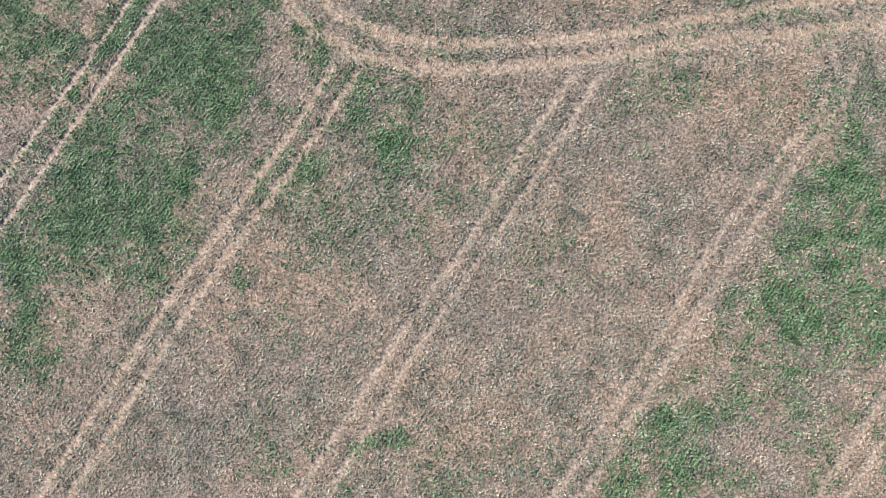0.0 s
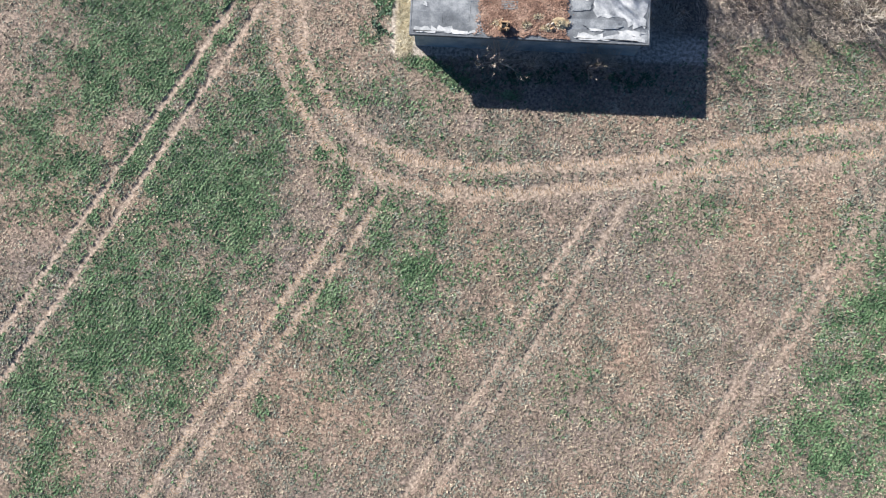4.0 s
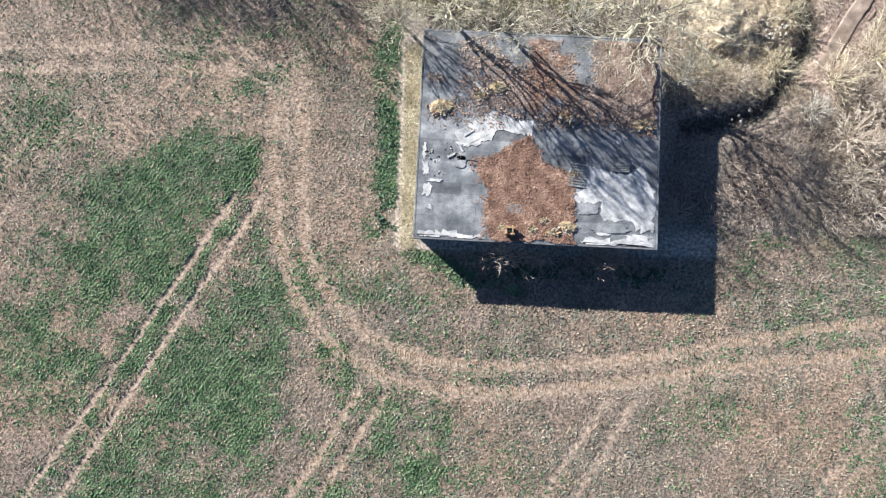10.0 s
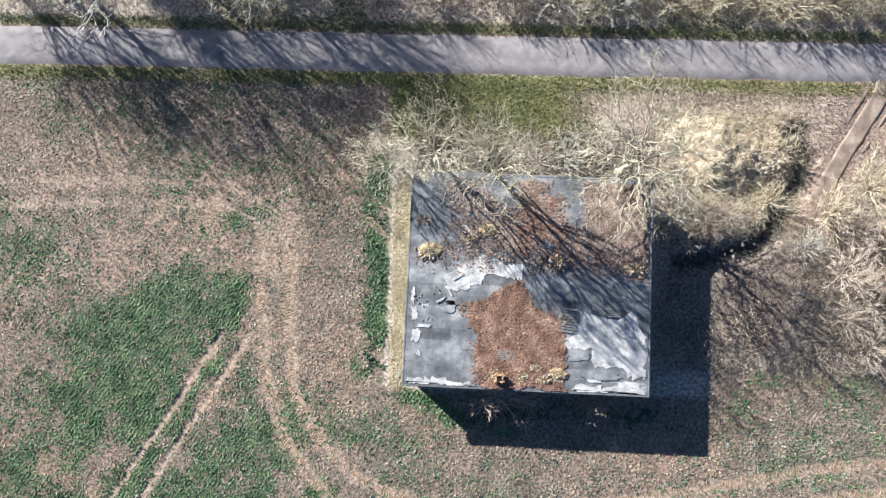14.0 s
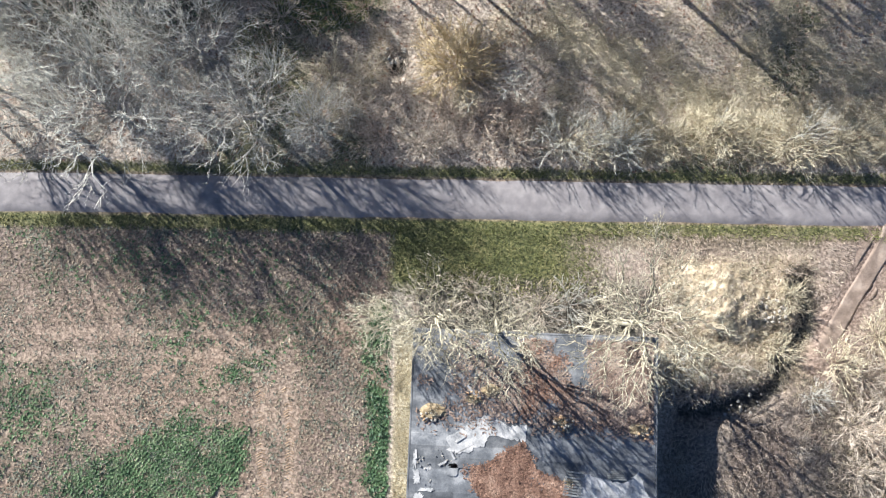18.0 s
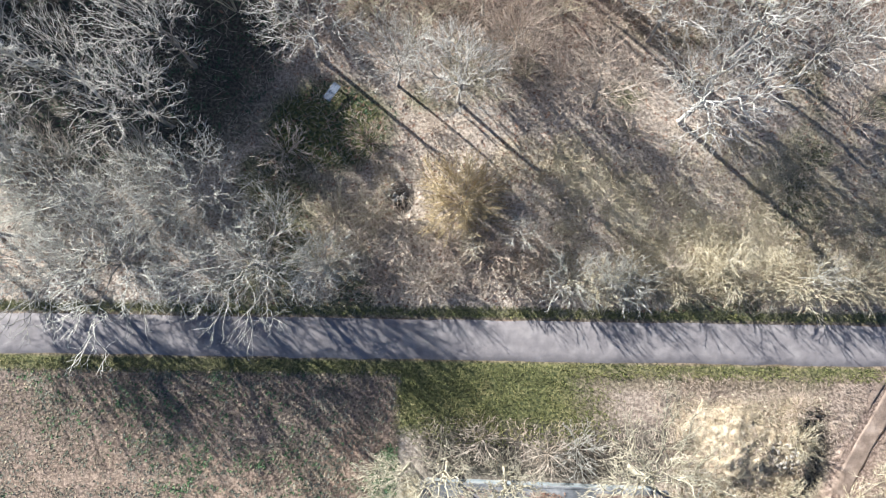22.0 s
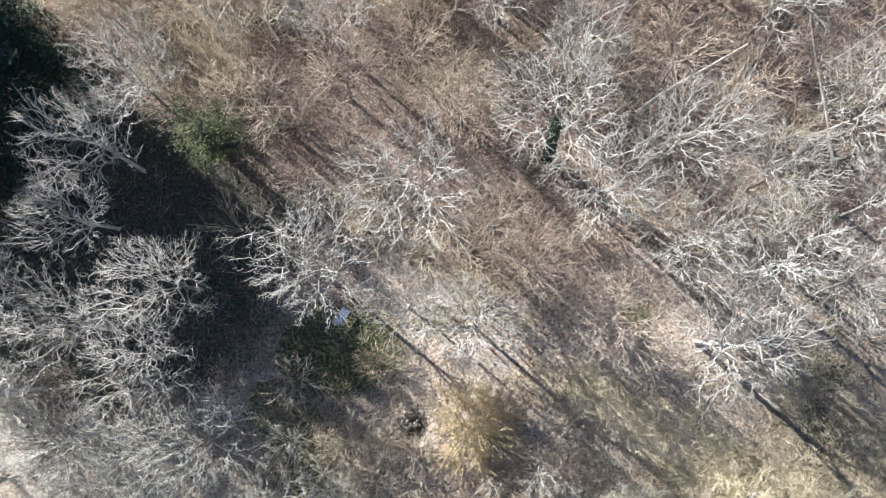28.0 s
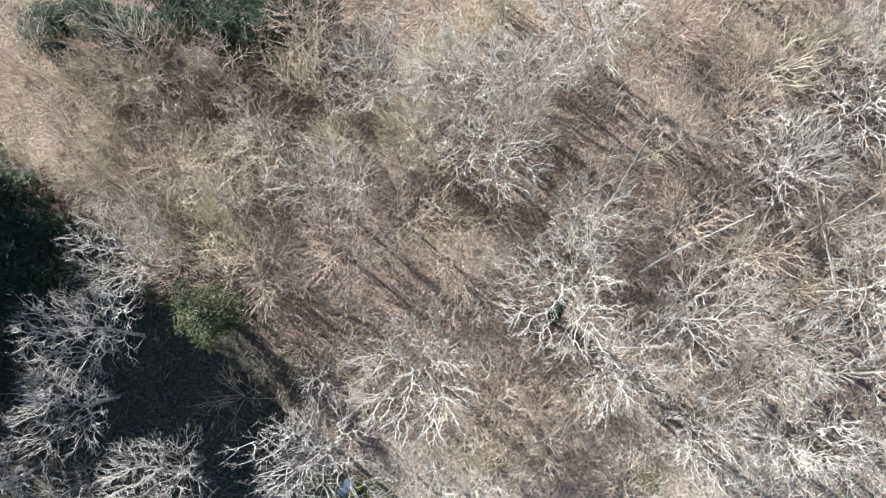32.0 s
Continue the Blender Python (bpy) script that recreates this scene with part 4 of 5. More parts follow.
def bare_tree(name, label, seed, r, low, mid, top, tips, fork, limbs, bark, twig, girth=0.24, **more):
    """A leafless tree: trunk, main limbs that divide towards the outside of the crown, and fine twigs."""
    rng = np.random.default_rng(seed)
    spec = dict(split=[limbs, 4, 4, 3], gnarl=0.16, thin=0.0155, pipe=0.02, side=(0.4, 0.7), twig=1.0) | more
    root = tagged(thing(name), label, "tree")
    trunk = []
    d = np.array([rng.normal(0, 0.05), rng.normal(0, 0.05), 1.0])
    pts, dirs, _ = walk_limb(rng, np.array([0, 0, -0.3]), d / np.linalg.norm(d), fork + 0.3, girth, girth * 0.66, 6, 0.03, 0.03, trunk)
    trunk[0] = (*trunk[0][:6], girth * 1.35, trunk[0][7])
    raw_part("trunk", *tubes(trunk), bark, root)
    ends = crown_tips(rng, tips, r, low, mid, top)
    for k, g in enumerate(parted(rng, pts[-1], ends, limbs)):
        main, fine = [], []
        start = pts[-1 - (k % 3 > 0) * (k % 3)]
        c = g.mean(0)
        q = start + (c - start) * rng.uniform(0.42, 0.58)
        ra = min(spec["pipe"] * len(g) ** 0.31, girth * 0.6)
        out = (c - start) / np.linalg.norm(c - start)
        e, _ = bent(rng, start, out * 0.55 + dirs[-1] * 0.45, q, ra, ra * 0.72, 5, spec["gnarl"], main)
        ramify(rng, q, e, g, ra, 1, spec, [main, main, fine])
        limb = raw_part("limb", *tubes(main), bark, root)
        tagged(raw_part("spray", *tubes(fine), twig, limb), "fine leafless twigs", kind="stuff")
    SIZES[root.name] = (r, top)
    return root


TREES = {
    "dome": bare_tree("tree", "leafless tree with a dense rounded crown of pale grey twigs", 1, 5, 7.5, 11, 16, 760, 6.5, 8, M_LIMB, M_BARK_PALE),
    "pale": bare_tree("tree", "leafless pale tree with a lumpy rounded crown", 12, 5, 7, 11, 16, 700, 6, 7, M_LIMB, M_BARK_PALE, 0.26, gnarl=0.19),
    "gnarled": bare_tree("tree", "gnarled leafless tree with crooked pale branches", 2, 5, 7, 11.5, 16, 520, 6.5, 9, M_BARK_PALE, M_BARK_PALE, gnarl=0.26, pipe=0.023, thin=0.017),
    "fan": bare_tree("tree", "tall leafless tree with a fan of thin grey twigs", 3, 5, 6.5, 11, 16, 700, 7, 7, M_LIMB, M_BARK_PALE, gnarl=0.12, thin=0.0145),
    "broad": bare_tree("tree", "broad leafless grey tree with dense fine twigs", 4, 6, 4.5, 8.5, 13, 620, 4.5, 9, M_LIMB, M_BARK_GREY, 0.3, gnarl=0.17, thin=0.0175),
    "wide": bare_tree("tree", "wide leafless grey tree with hanging outer twigs", 14, 6, 4, 8.5, 13, 600, 4.2, 10, M_LIMB, M_BARK_GREY, 0.28, gnarl=0.2, thin=0.0175),
    "brown": bare_tree("tree", "leafless brownish tree with a haze of fine twigs", 5, 5, 4, 7.5, 11, 560, 4.2, 7, M_LIMB, M_TWIG_RUST, 0.18, thin=0.0125, pipe=0.015, gnarl=0.13),
    "spread": bare_tree("tree", "leafless tree with thick white spreading limbs", 9, 5, 6, 9.5, 13, 560, 6.5, 5, M_BARK_PALE, M_BARK_PALE, 0.28, pipe=0.026, gnarl=0.2),
    "olive": bare_tree("tree", "leafless olive-grey tree leaning over the building", 6, 4.4, 6, 10, 15, 720, 6, 8, M_BARK_OLIVE, M_BARK_OLIVE, 0.26, gnarl=0.2, pipe=0.022),
    "fork": bare_tree("tree", "large leafless tree forking into radiating pale limbs beside the building", 16, 7.4, 4.5, 8, 14, 1250, 6.0, 11, M_BARK_OLIVE, M_BARK_OLIVE, 0.34, gnarl=0.2, pipe=0.024),
}
SAPLINGS = [
    bare_tree("young_tree", "slender leafless young tree with thin brown twigs", 31 + k, 2.4, 3.5, 6.5, 10, 130, 3.6, 5, bark, twig, 0.09, thin=0.0125, pipe=0.014, gnarl=0.1, side=(0.5,))
    for k, (bark, twig) in enumerate(((M_BARK_GREY, M_BARK_BROWN), (M_BARK_BROWN, M_TWIG_RUST), (M_BARK_GREY, M_TWIG_STRAW), (M_BARK_GREY, M_BARK_GREY)))
]


def shrub(name, label, seed, stems, reach, twig, spread=0.9, up=0.03, joined=False, **more):
    """A many-stemmed leafless bush."""
    rng = np.random.default_rng(seed)
    spec = dict(levels=3, pieces=[0, 3, 2, 1], kids=[0, 7, 6], gnarl=0.15, up=up, angle=0.55, shrink=0.62, thin=0.018) | more
    root = tagged(thing(name), label, "shrub")
    stem, fine = [], []
    for i in range(stems):
        a, tilt = i * 2.4, spread * math.sqrt((i + 0.5) / stems)
        nd = np.array([math.cos(a) * math.sin(tilt), math.sin(a) * math.sin(tilt), math.cos(tilt)])
        base = np.array([math.cos(a) * 0.25 * rng.random(), math.sin(a) * 0.25 * rng.random(), -0.15])
        sprout(rng, base, nd, reach * rng.uniform(0.75, 1.15), 0.035, 1, spec, [[], stem, fine])
    if joined:
        raw_part("crown", *tubes(stem + fine), twig, root)
    else:
        raw_part("base", *tubes(stem), twig, root)
        raw_part("crown", *tubes(fine), twig, root)
    return root


SHRUBS = {
    "straw": shrub("shrub", "straw-coloured leafless bush of many thin stems", 61, 20, 2.5, M_TWIG_STRAW, spread=1.15, kids=[0, 6, 5]),
    "rust": shrub("shrub", "rust-brown leafless bush of arching stems", 62, 18, 2.3, M_TWIG_RUST, spread=1.15, kids=[0, 6, 5]),
    "brown": shrub("shrub", "brown leafless thicket bush with tangled twigs", 63, 17, 2.6, M_BARK_BROWN, spread=1.1, kids=[0, 6, 5]),
    "grey": shrub("shrub", "grey leafless bush of upright stems", 64, 16, 2.6, M_BARK_GREY, spread=1.1, kids=[0, 6, 5]),
    "spray": shrub("shrub", "rust-brown leafless bush of fine spreading stems against the wall", 67, 20, 2.6, M_TWIG_RUST, spread=0.75, kids=[0, 6, 5], thin=0.011),
    "dome": shrub("shrub", "dense rounded ochre bush beside the clearing", 65, 40, 2.9, M_TWIG_OCHRE, spread=1.35, kids=[0, 9, 8]),
}
used = set()


def plant(kind, x, y, scale=1.0, turn=0.0, lean=0.0, to=0.0, label="", squash=1.0):
    """Places a copy, leaning by some degrees towards a heading."""
    z = float(ground_z(x, y))
    m = pose(x, y, z) @ pose(0, 0, 0, 0, 0, to) @ pose(0, 0, 0, 0, lean, 0) @ pose(0, 0, 0, 0, 0, turn - to)
    if id(kind) in used:
        ob = copy_thing(kind, m)
    else:
        used.add(id(kind))
        ob = kind
    ob.matrix_basis = m @ Matrix.Diagonal((scale, scale, scale * squash, 1))
    return tagged(ob, label, group={"tree": "bare trees", "young_tree": "young trees in the wood", "shrub": "leafless bushes", "brushwood": "brushwood in the wood", "conifer": "conifers west of the wood", "evergreen_tree": "evergreens of the wood"}[kind.name.split(".")[0]])


def stand(kind, x, y, r, top, turn=0.0, lean=0.0, to=0.0, label=""):
    """A tree of that crown radius and height."""
    size = SIZES[TREES[kind].name]
    return plant(TREES[kind], x, y, r / size[0], turn, lean, to, label, top / size[1] / (r / size[0]))


# behind the building: forked trees that reach over the roof
stand("olive", -1.4, 56.9, 4.5, 15, 20, 5, -90)
stand("olive", 3.6, 56.7, 4.6, 14.5, 140, 6, -85)
stand("fork", 14.6, 56.9, 8.0, 14, 250, 3, -95)
stand("olive", -4.8, 56.8, 3.2, 9, 200, 14, 190, "small crooked leafless tree at the corner of the building")
# north of the lane: kind, x, y, crown radius, height
BIG = [
    ("dome", -25.6, 92.8, 4.5, 16.5), ("gnarled", -33.9, 89.2, 4.2, 15), ("pale", -27.4, 87.0, 4.7, 15.5), ("pale", -14.0, 94.0, 5.2, 16.5), ("dome", -0.9, 89.6, 4.4, 14), ("spread", 19.6, 88.0, 5.6, 13.2),
    ("broad", -17.6, 74.0, 5.8, 13), ("wide", -29.2, 73.6, 7.2, 13.5), ("wide", -22.7, 80.2, 5.3, 13), ("broad", -33.7, 79.4, 5.0, 13), ("broad", -35.2, 73.2, 5.6, 12), ("broad", -23.6, 73.4, 4.4, 11), ("wide", -40.5, 76.5, 5.5, 13), ("broad", -27.6, 78.4, 5.0, 12.5), ("gnarled", 24.4, 94.2, 5.2, 14.5), ("fan", 30.4, 92, 4.0, 14),
    ("brown", 11.6, 89.4, 5.0, 9), ("brown", 4.4, 94.3, 4.2, 9.5), ("fan", -6.6, 91.2, 3.2, 11.5), ("wide", -12.4, 73.6, 3.6, 8.5),
]
BIG_FAR = [
    ("gnarled", -31.5, 104.0, 4.8, 16.5), ("gnarled", -33.6, 98.6, 4.4, 16), ("fan", -29.8, 110.4, 4.4, 13), ("fan", -5.9, 100.2, 5.2, 15.8), ("dome", 10.2, 100.6, 5.0, 15.5), ("fan", 17.2, 105.2, 4.5, 15.5), ("pale", 16.8, 95.8, 4.8, 15.5),
    ("pale", 24.8, 102, 4.4, 14.5), ("brown", -12, 110.8, 4.4, 13), ("fan", 8.7, 113.6, 3.8, 14), ("fan", -13, 116, 4.1, 13), ("fan", -1.6, 124.4, 4.9, 14), ("dome", 3.4, 124.9, 4.2, 14), ("fan", 1.9, 118.8, 4.4, 14), ("dome", 25.8, 117, 4.9, 14), ("fan", -9, 125.8, 3.9, 12),
]
BIG_MORE = [
    ("broad", -47, 80, 6, 13), ("wide", -45, 75.5, 6, 13), ("gnarled", -39, 84, 4.6, 14), ("gnarled", -40.4, 92.5, 4.4, 14), ("brown", -19.8, 109.4, 4.6, 9), ("brown", -20.2, 122.6, 4.6, 8), ("brown", -30, 127.6, 5.0, 8), ("brown", -27, 119, 4.6, 8),
    ("fan", 31, 107, 4.8, 15), ("fan", 33.4, 122, 5.2, 14), ("brown", 29, 134, 4.8, 12), ("fan", 36, 129, 5, 14), ("brown", 36.4, 114, 4.8, 12), ("dome", 33.6, 99.5, 4.8, 14.5), ("pale", 38.5, 91, 4.6, 13), ("brown", 17.6, 112.5, 4.4, 11), ("brown", 16, 122, 4.6, 12), ("fan", 10, 130, 5, 14),
    ("brown", 22.6, 109.6, 4.4, 11), ("brown", 30.4, 112.6, 4, 11), ("brown", 17, 130.6, 4.8, 12), ("brown", 8, 140, 5.4, 13), ("fan", 19, 141, 5.2, 13), ("brown", 36, 142, 5.6, 13), ("fan", 27, 143, 5, 13), ("brown", -3, 133, 5, 12), ("brown", 24.6, 127, 4.6, 12), ("brown", -1.6, 108.4, 4.4, 11),
    ("brown", -6.4, 113.6, 4.2, 11), ("brown", 1.4, 98.2, 4.0, 9.5), ("brown", 37, 104, 4.4, 12),
    ("brown", -36.5, 122, 4.6, 9), ("brown", -34, 118, 4.0, 8), ("brown", -15, 131.5, 4.4, 10), ("brown", 13.4, 126.4, 4.6, 12), ("brown", 21.6, 121.6, 4.4, 12), ("brown", 14, 136, 4.8, 12), ("brown", 24, 133.4, 4.6, 12), ("brown", 32, 128, 4.6, 12),
]
for k, (kind, x, y, r, top) in enumerate(BIG + BIG_FAR + BIG_MORE):
    stand(kind, x, y, r, top, k * 83 % 360, 2.0 * math.sin(k * 1.7), k * 77)

leaning = stand("fan", 6.4, 104.8, 5.4, 16, 100, 9, 100, "tall leafless tree leaning over a grassy gap, ivy on its trunk")
ivy_rng = np.random.default_rng(77)
ivy_z = ivy_rng.uniform(0, 8.5, 1400)
ivy_a = ivy_rng.uniform(0, 6.28, 1400)
ivy_p = np.stack([0.3 * np.cos(ivy_a), 0.3 * np.sin(ivy_a), ivy_z], 1) + ivy_rng.normal(0, 0.08, (1400, 3))
raw_part("ivy", *leaf_tris(ivy_p, ivy_rng.uniform(0.1, 0.22, 1400), 0.4, ivy_rng, (-0.5, 0.6), 2), M_EVERGREEN, leaning, "dark ivy clinging to the trunk")

# young trees fill the wood
wood_rng = random.Random(8)
spots = [spot[1:3] for spot in BIG + BIG_FAR + BIG_MORE]
OPEN = [(-12.3, 87.4, 6.2), (5.2, 84, 5), (5.5, 104.5, 2.5), (-31, 92, 3), (-32, 104, 5), (-27, 100, 4), (-37, 95, 4), (25, 79, 5), (32, 80, 5), (18, 82, 4)]
count = 0
while count < 46:
    x, y = wood_rng.uniform(-44, 46), wood_rng.uniform(78, 139)
    if (y < 92 and wood_rng.random() < 0.75) or (x > -8 and y < 110 and wood_rng.random() < 0.3):
        continue
    if any(math.hypot(x - a, y - b) < 1.7 for a, b in spots) or any(math.hypot(x - a, y - b) < r for a, b, r in OPEN):
        continue
    spots.append((x, y))
    plant(SAPLINGS[wood_rng.randrange(4)], x, y, wood_rng.uniform(0.75, 1.45), wood_rng.uniform(0, 360), wood_rng.uniform(0, 9), wood_rng.uniform(0, 360))
    count += 1

for k in range(26):
    plant(SAPLINGS[k % 4], wood_rng.uniform(-28, 40), wood_rng.uniform(106, 136), wood_rng.uniform(0.8, 1.2), wood_rng.uniform(0, 360), wood_rng.uniform(0, 9), wood_rng.uniform(0, 360))
for k in range(34):
    plant(SAPLINGS[k % 4], wood_rng.uniform(-4, 46), wood_rng.uniform(128, 150), wood_rng.uniform(0.9, 1.4), wood_rng.uniform(0, 360), wood_rng.uniform(0, 9), wood_rng.uniform(0, 360))
for k in range(8):
    plant(SAPLINGS[k % 4], -12 + 6 * k + wood_rng.uniform(-1, 1), wood_rng.uniform(72.6, 77.5), wood_rng.uniform(0.6, 0.85), wood_rng.uniform(0, 360), wood_rng.uniform(0, 10), wood_rng.uniform(0, 360))

# shrubs: along the lane, on the mound, against the building and east of it
SPOTS = [
    ("dome", -0.4, 80.3, 1.2), ("rust", 2, 75, 1.1), ("rust", 6, 76.4, 1.0), ("grey", 9.4, 73, 1.15), ("grey", 14.9, 73, 1.0), ("straw", 23.3, 74, 1.1), ("straw", 30.6, 73, 1.2), ("straw", 35, 73.2, 1.1),
    ("rust", -9, 85.8, 0.9), ("rust", -7.6, 72.8, 0.9), ("brown", -3.4, 72.6, 1.0), ("brown", 8, 80.8, 0.6), ("straw", 11.8, 72.6, 0.9), ("brown", -5.6, 78, 1.0), ("brown", -9.6, 76, 1.0),
    ("rust", -1.5, 76.2, 0.8), ("straw", -12, 78.6, 1.1), ("straw", -10.6, 75.4, 0.9), ("grey", -13.6, 74.6, 1.1), ("straw", -8.6, 79, 0.8), ("brown", 4.4, 73, 0.9), ("straw", 19, 73.4, 1.0), ("straw", 27, 73.6, 1.0),
]
SPOTS_SOUTH = [
    ("spray", 3.9, 36.8, 1.0), ("spray", 12.0, 36.5, 0.8), ("spray", 13.4, 36.6, 0.75), ("spray", 7.0, 36.5, 0.55), ("brown", 8.2, 36.8, 0.4), ("brown", 19.0, 41, 0.6), ("brown", 19.4, 44.6, 0.45), ("brown", 34.7, 48.2, 1.0), ("straw", 33.6, 53.6, 0.9), ("brown", 37.5, 45.5, 1.2),
    ("brown", 38.5, 50.5, 1.2), ("brown", 36.8, 41.6, 0.9), ("straw", 37.5, 56, 1.2), ("straw", 28.4, 54.6, 0.7), ("straw", 29.4, 59.4, 0.7), ("brown", 7.5, 57.8, 1.0), ("grey", 10, 58.3, 0.9), ("brown", 18.6, 56.5, 0.9), ("grey", 19.5, 53, 0.9), ("straw", 22, 54, 0.6), ("brown", 1.6, 59, 0.8), ("grey", 31.4, 50.6, 0.6), ("brown", 24.8, 53.2, 0.6), ("rust", 41, 47, 1.1), ("brown", 42, 53, 1.2), ("brown", 35.2, 44.2, 0.8), ("rust", 39.5, 42.5, 0.9), ("brown", 40.2, 58.5, 1.1), ("rust", 36.4, 47.2, 0.9), ("brown", 36, 52.4, 0.9), ("rust", 39.6, 55, 1.0), ("brown", 20.6, 51, 0.7), ("rust", 22.6, 52.4, 0.7), ("brown", 30.2, 46.4, 0.5), ("rust", 29.4, 62, 0.6),
]
for k, (kind, x, y, s) in enumerate(SPOTS + SPOTS_SOUTH):
    plant(SHRUBS[kind], x, y, s, k * 67)
for k in range(30):
    x, y = wood_rng.uniform(-44, 44), wood_rng.uniform(71.5, 138)
    if any(math.hypot(x - a, y - b) < r - 0.5 for a, b, r in OPEN):
        continue
    plant(SHRUBS[wood_rng.choice(["rust", "brown", "brown", "straw", "grey"])], x, y, wood_rng.uniform(0.5, 1.1), wood_rng.uniform(0, 360))

for k in range(18):
    x, y = (wood_rng.uniform(9, 42), wood_rng.uniform(71.6, 78)) if k % 2 else (wood_rng.uniform(-11, 14), wood_rng.uniform(71.6, 80))
    kind = ("straw", "straw", "grey")[k % 3] if k % 2 else ("rust", "brown", "brown")[k % 3]
    plant(SHRUBS[kind], x, y, wood_rng.uniform(0.5, 0.85), wood_rng.uniform(0, 360))
BRUSH = [
    shrub("brushwood", "thin upright leafless brushwood on the woodland floor", 91 + k, 9, 3.4, twig, spread=0.5, levels=3, pieces=[0, 2, 1, 1], kids=[0, 5, 4], thin=0.012, joined=True)
    for k, twig in enumerate((M_TWIG_STRAW, M_TWIG_RUST, M_BARK_OLIVE))
]
for k in range(150):
    x, y = wood_rng.uniform(-42, 42), wood_rng.uniform(98, 139)
    if k % 2:
        x, y = wood_rng.uniform(-42, 4), wood_rng.uniform(108, 133)
    if any(math.hypot(x - a, y - b) < r - 0.5 for a, b, r in OPEN):
        continue
    plant(BRUSH[k % 3], x, y, wood_rng.uniform(0.7, 1.4), wood_rng.uniform(0, 360), wood_rng.uniform(0, 10), wood_rng.uniform(0, 360))

for k in range(45):
    plant(BRUSH[k % 3], wood_rng.uniform(-46, -24), wood_rng.uniform(112, 133), wood_rng.uniform(0.8, 1.4), wood_rng.uniform(0, 360), wood_rng.uniform(0, 10), wood_rng.uniform(0, 360))
for k in range(24):
    x, y = (wood_rng.uniform(-10, 14), wood_rng.uniform(90, 102)) if k % 3 else (wood_rng.uniform(-10, 36), wood_rng.uniform(84, 101))
    if not any(math.hypot(x - a, y - b) < r - 1.5 for a, b, r in OPEN):
        plant(BRUSH[1 + k % 2], x, y, wood_rng.uniform(0.8, 1.4), wood_rng.uniform(0, 360), wood_rng.uniform(0, 12), wood_rng.uniform(0, 360))
for k in range(16):
    plant(SHRUBS["grey" if k % 3 else "brown"], wood_rng.uniform(-43, -14), wood_rng.uniform(73, 85), wood_rng.uniform(0.7, 1.1), wood_rng.uniform(0, 360))

# ---- evergreens ----


def leafy_tree(seed, height, width, leaf_mat, label):
    """An ivy-clad evergreen: trunk and a lumpy crown of leaves."""
    rng = np.random.default_rng(seed)
    root = tagged(thing("evergreen_tree"), label, "tree")
    trunk = []
    walk_limb(rng, np.array([0, 0, -0.3]), np.array([0, 0, 1.0]), height * 0.8, 0.25, 0.06, 6, 0.04, 0.02, trunk)
    raw_part("trunk", *tubes(trunk), M_BARK_BROWN, root)
    limbs, pts = [], []
    for i in range(34):
        z = height * rng.uniform(0.25, 0.95)
        a = i * 2.4
        reach = width * (1.1 - 0.6 * (z / height)) * rng.uniform(0.6, 1.1)
        d = np.array([math.cos(a), math.sin(a), 0.25])
        got, _, _ = walk_limb(rng, np.array([0, 0, z * 0.8]), d / np.linalg.norm(d), reach, 0.05, 0.01, 3, 0.12, 0.05, limbs)
        for q in got[1:]:
            c = q + rng.normal(0, 0.4, 3)
            pts.append(c + rng.normal(0, 0.42, (40, 3)) * [1, 1, 0.7])
    raw_part("branchwork", *tubes(limbs), M_BARK_BROWN, root)
    p = np.concatenate(pts)
    raw_part("crown", *leaf_tris(p, rng.uniform(0.13, 0.27, len(p)), 0.36, rng, (-0.5, 0.6), 2), leaf_mat, root)
    return root


def conifer(seed, height, width):
    """A dark spruce: whorls of drooping sprays."""
    rng = np.random.default_rng(seed)
    root = tagged(thing("conifer"), "tall dark green conifer with drooping sprays", "tree")
    trunk = []
    walk_limb(rng, np.array([0, 0, -0.3]), np.array([0, 0, 1.0]), height, 0.28, 0.02, 6, 0.01, 0.0, trunk)
    raw_part("trunk", *tubes(trunk), M_BARK_BROWN, root)
    limbs, pts = [], []
    z = 1.5
    while z < height - 0.4:
        k = 1 - z / height
        for i in range(6):
            a = rng.uniform(0, 6.28)
            ln = width * (0.12 + 0.95 * k**0.8) * rng.uniform(0.75, 1.1)
            d = np.array([math.cos(a), math.sin(a), -0.12])
            got, _, _ = walk_limb(rng, np.array([0, 0, z]), d, ln, 0.04, 0.008, 4, 0.06, -0.02, limbs)
            for j, q in enumerate(got[1:]):
                pts.append(q + rng.normal(0, 0.5, (4, 3)) * [1, 1, 0.35])
        z += 1.25
    raw_part("branchwork", *tubes(limbs), M_BARK_BROWN, root)
    p = np.concatenate(pts)
    raw_part("crown", *leaf_tris(p, rng.uniform(0.4, 0.85, len(p)), 0.24, rng, (-0.5, 0.3), 2), M_NEEDLE, root)
    return root


IVY = leafy_tree(71, 13, 3.7, M_IVY, "evergreen tree clad in olive-green ivy")
plant(IVY, -23.6, 105.6, 0.95)
SPRUCE = conifer(81, 21, 4.0)
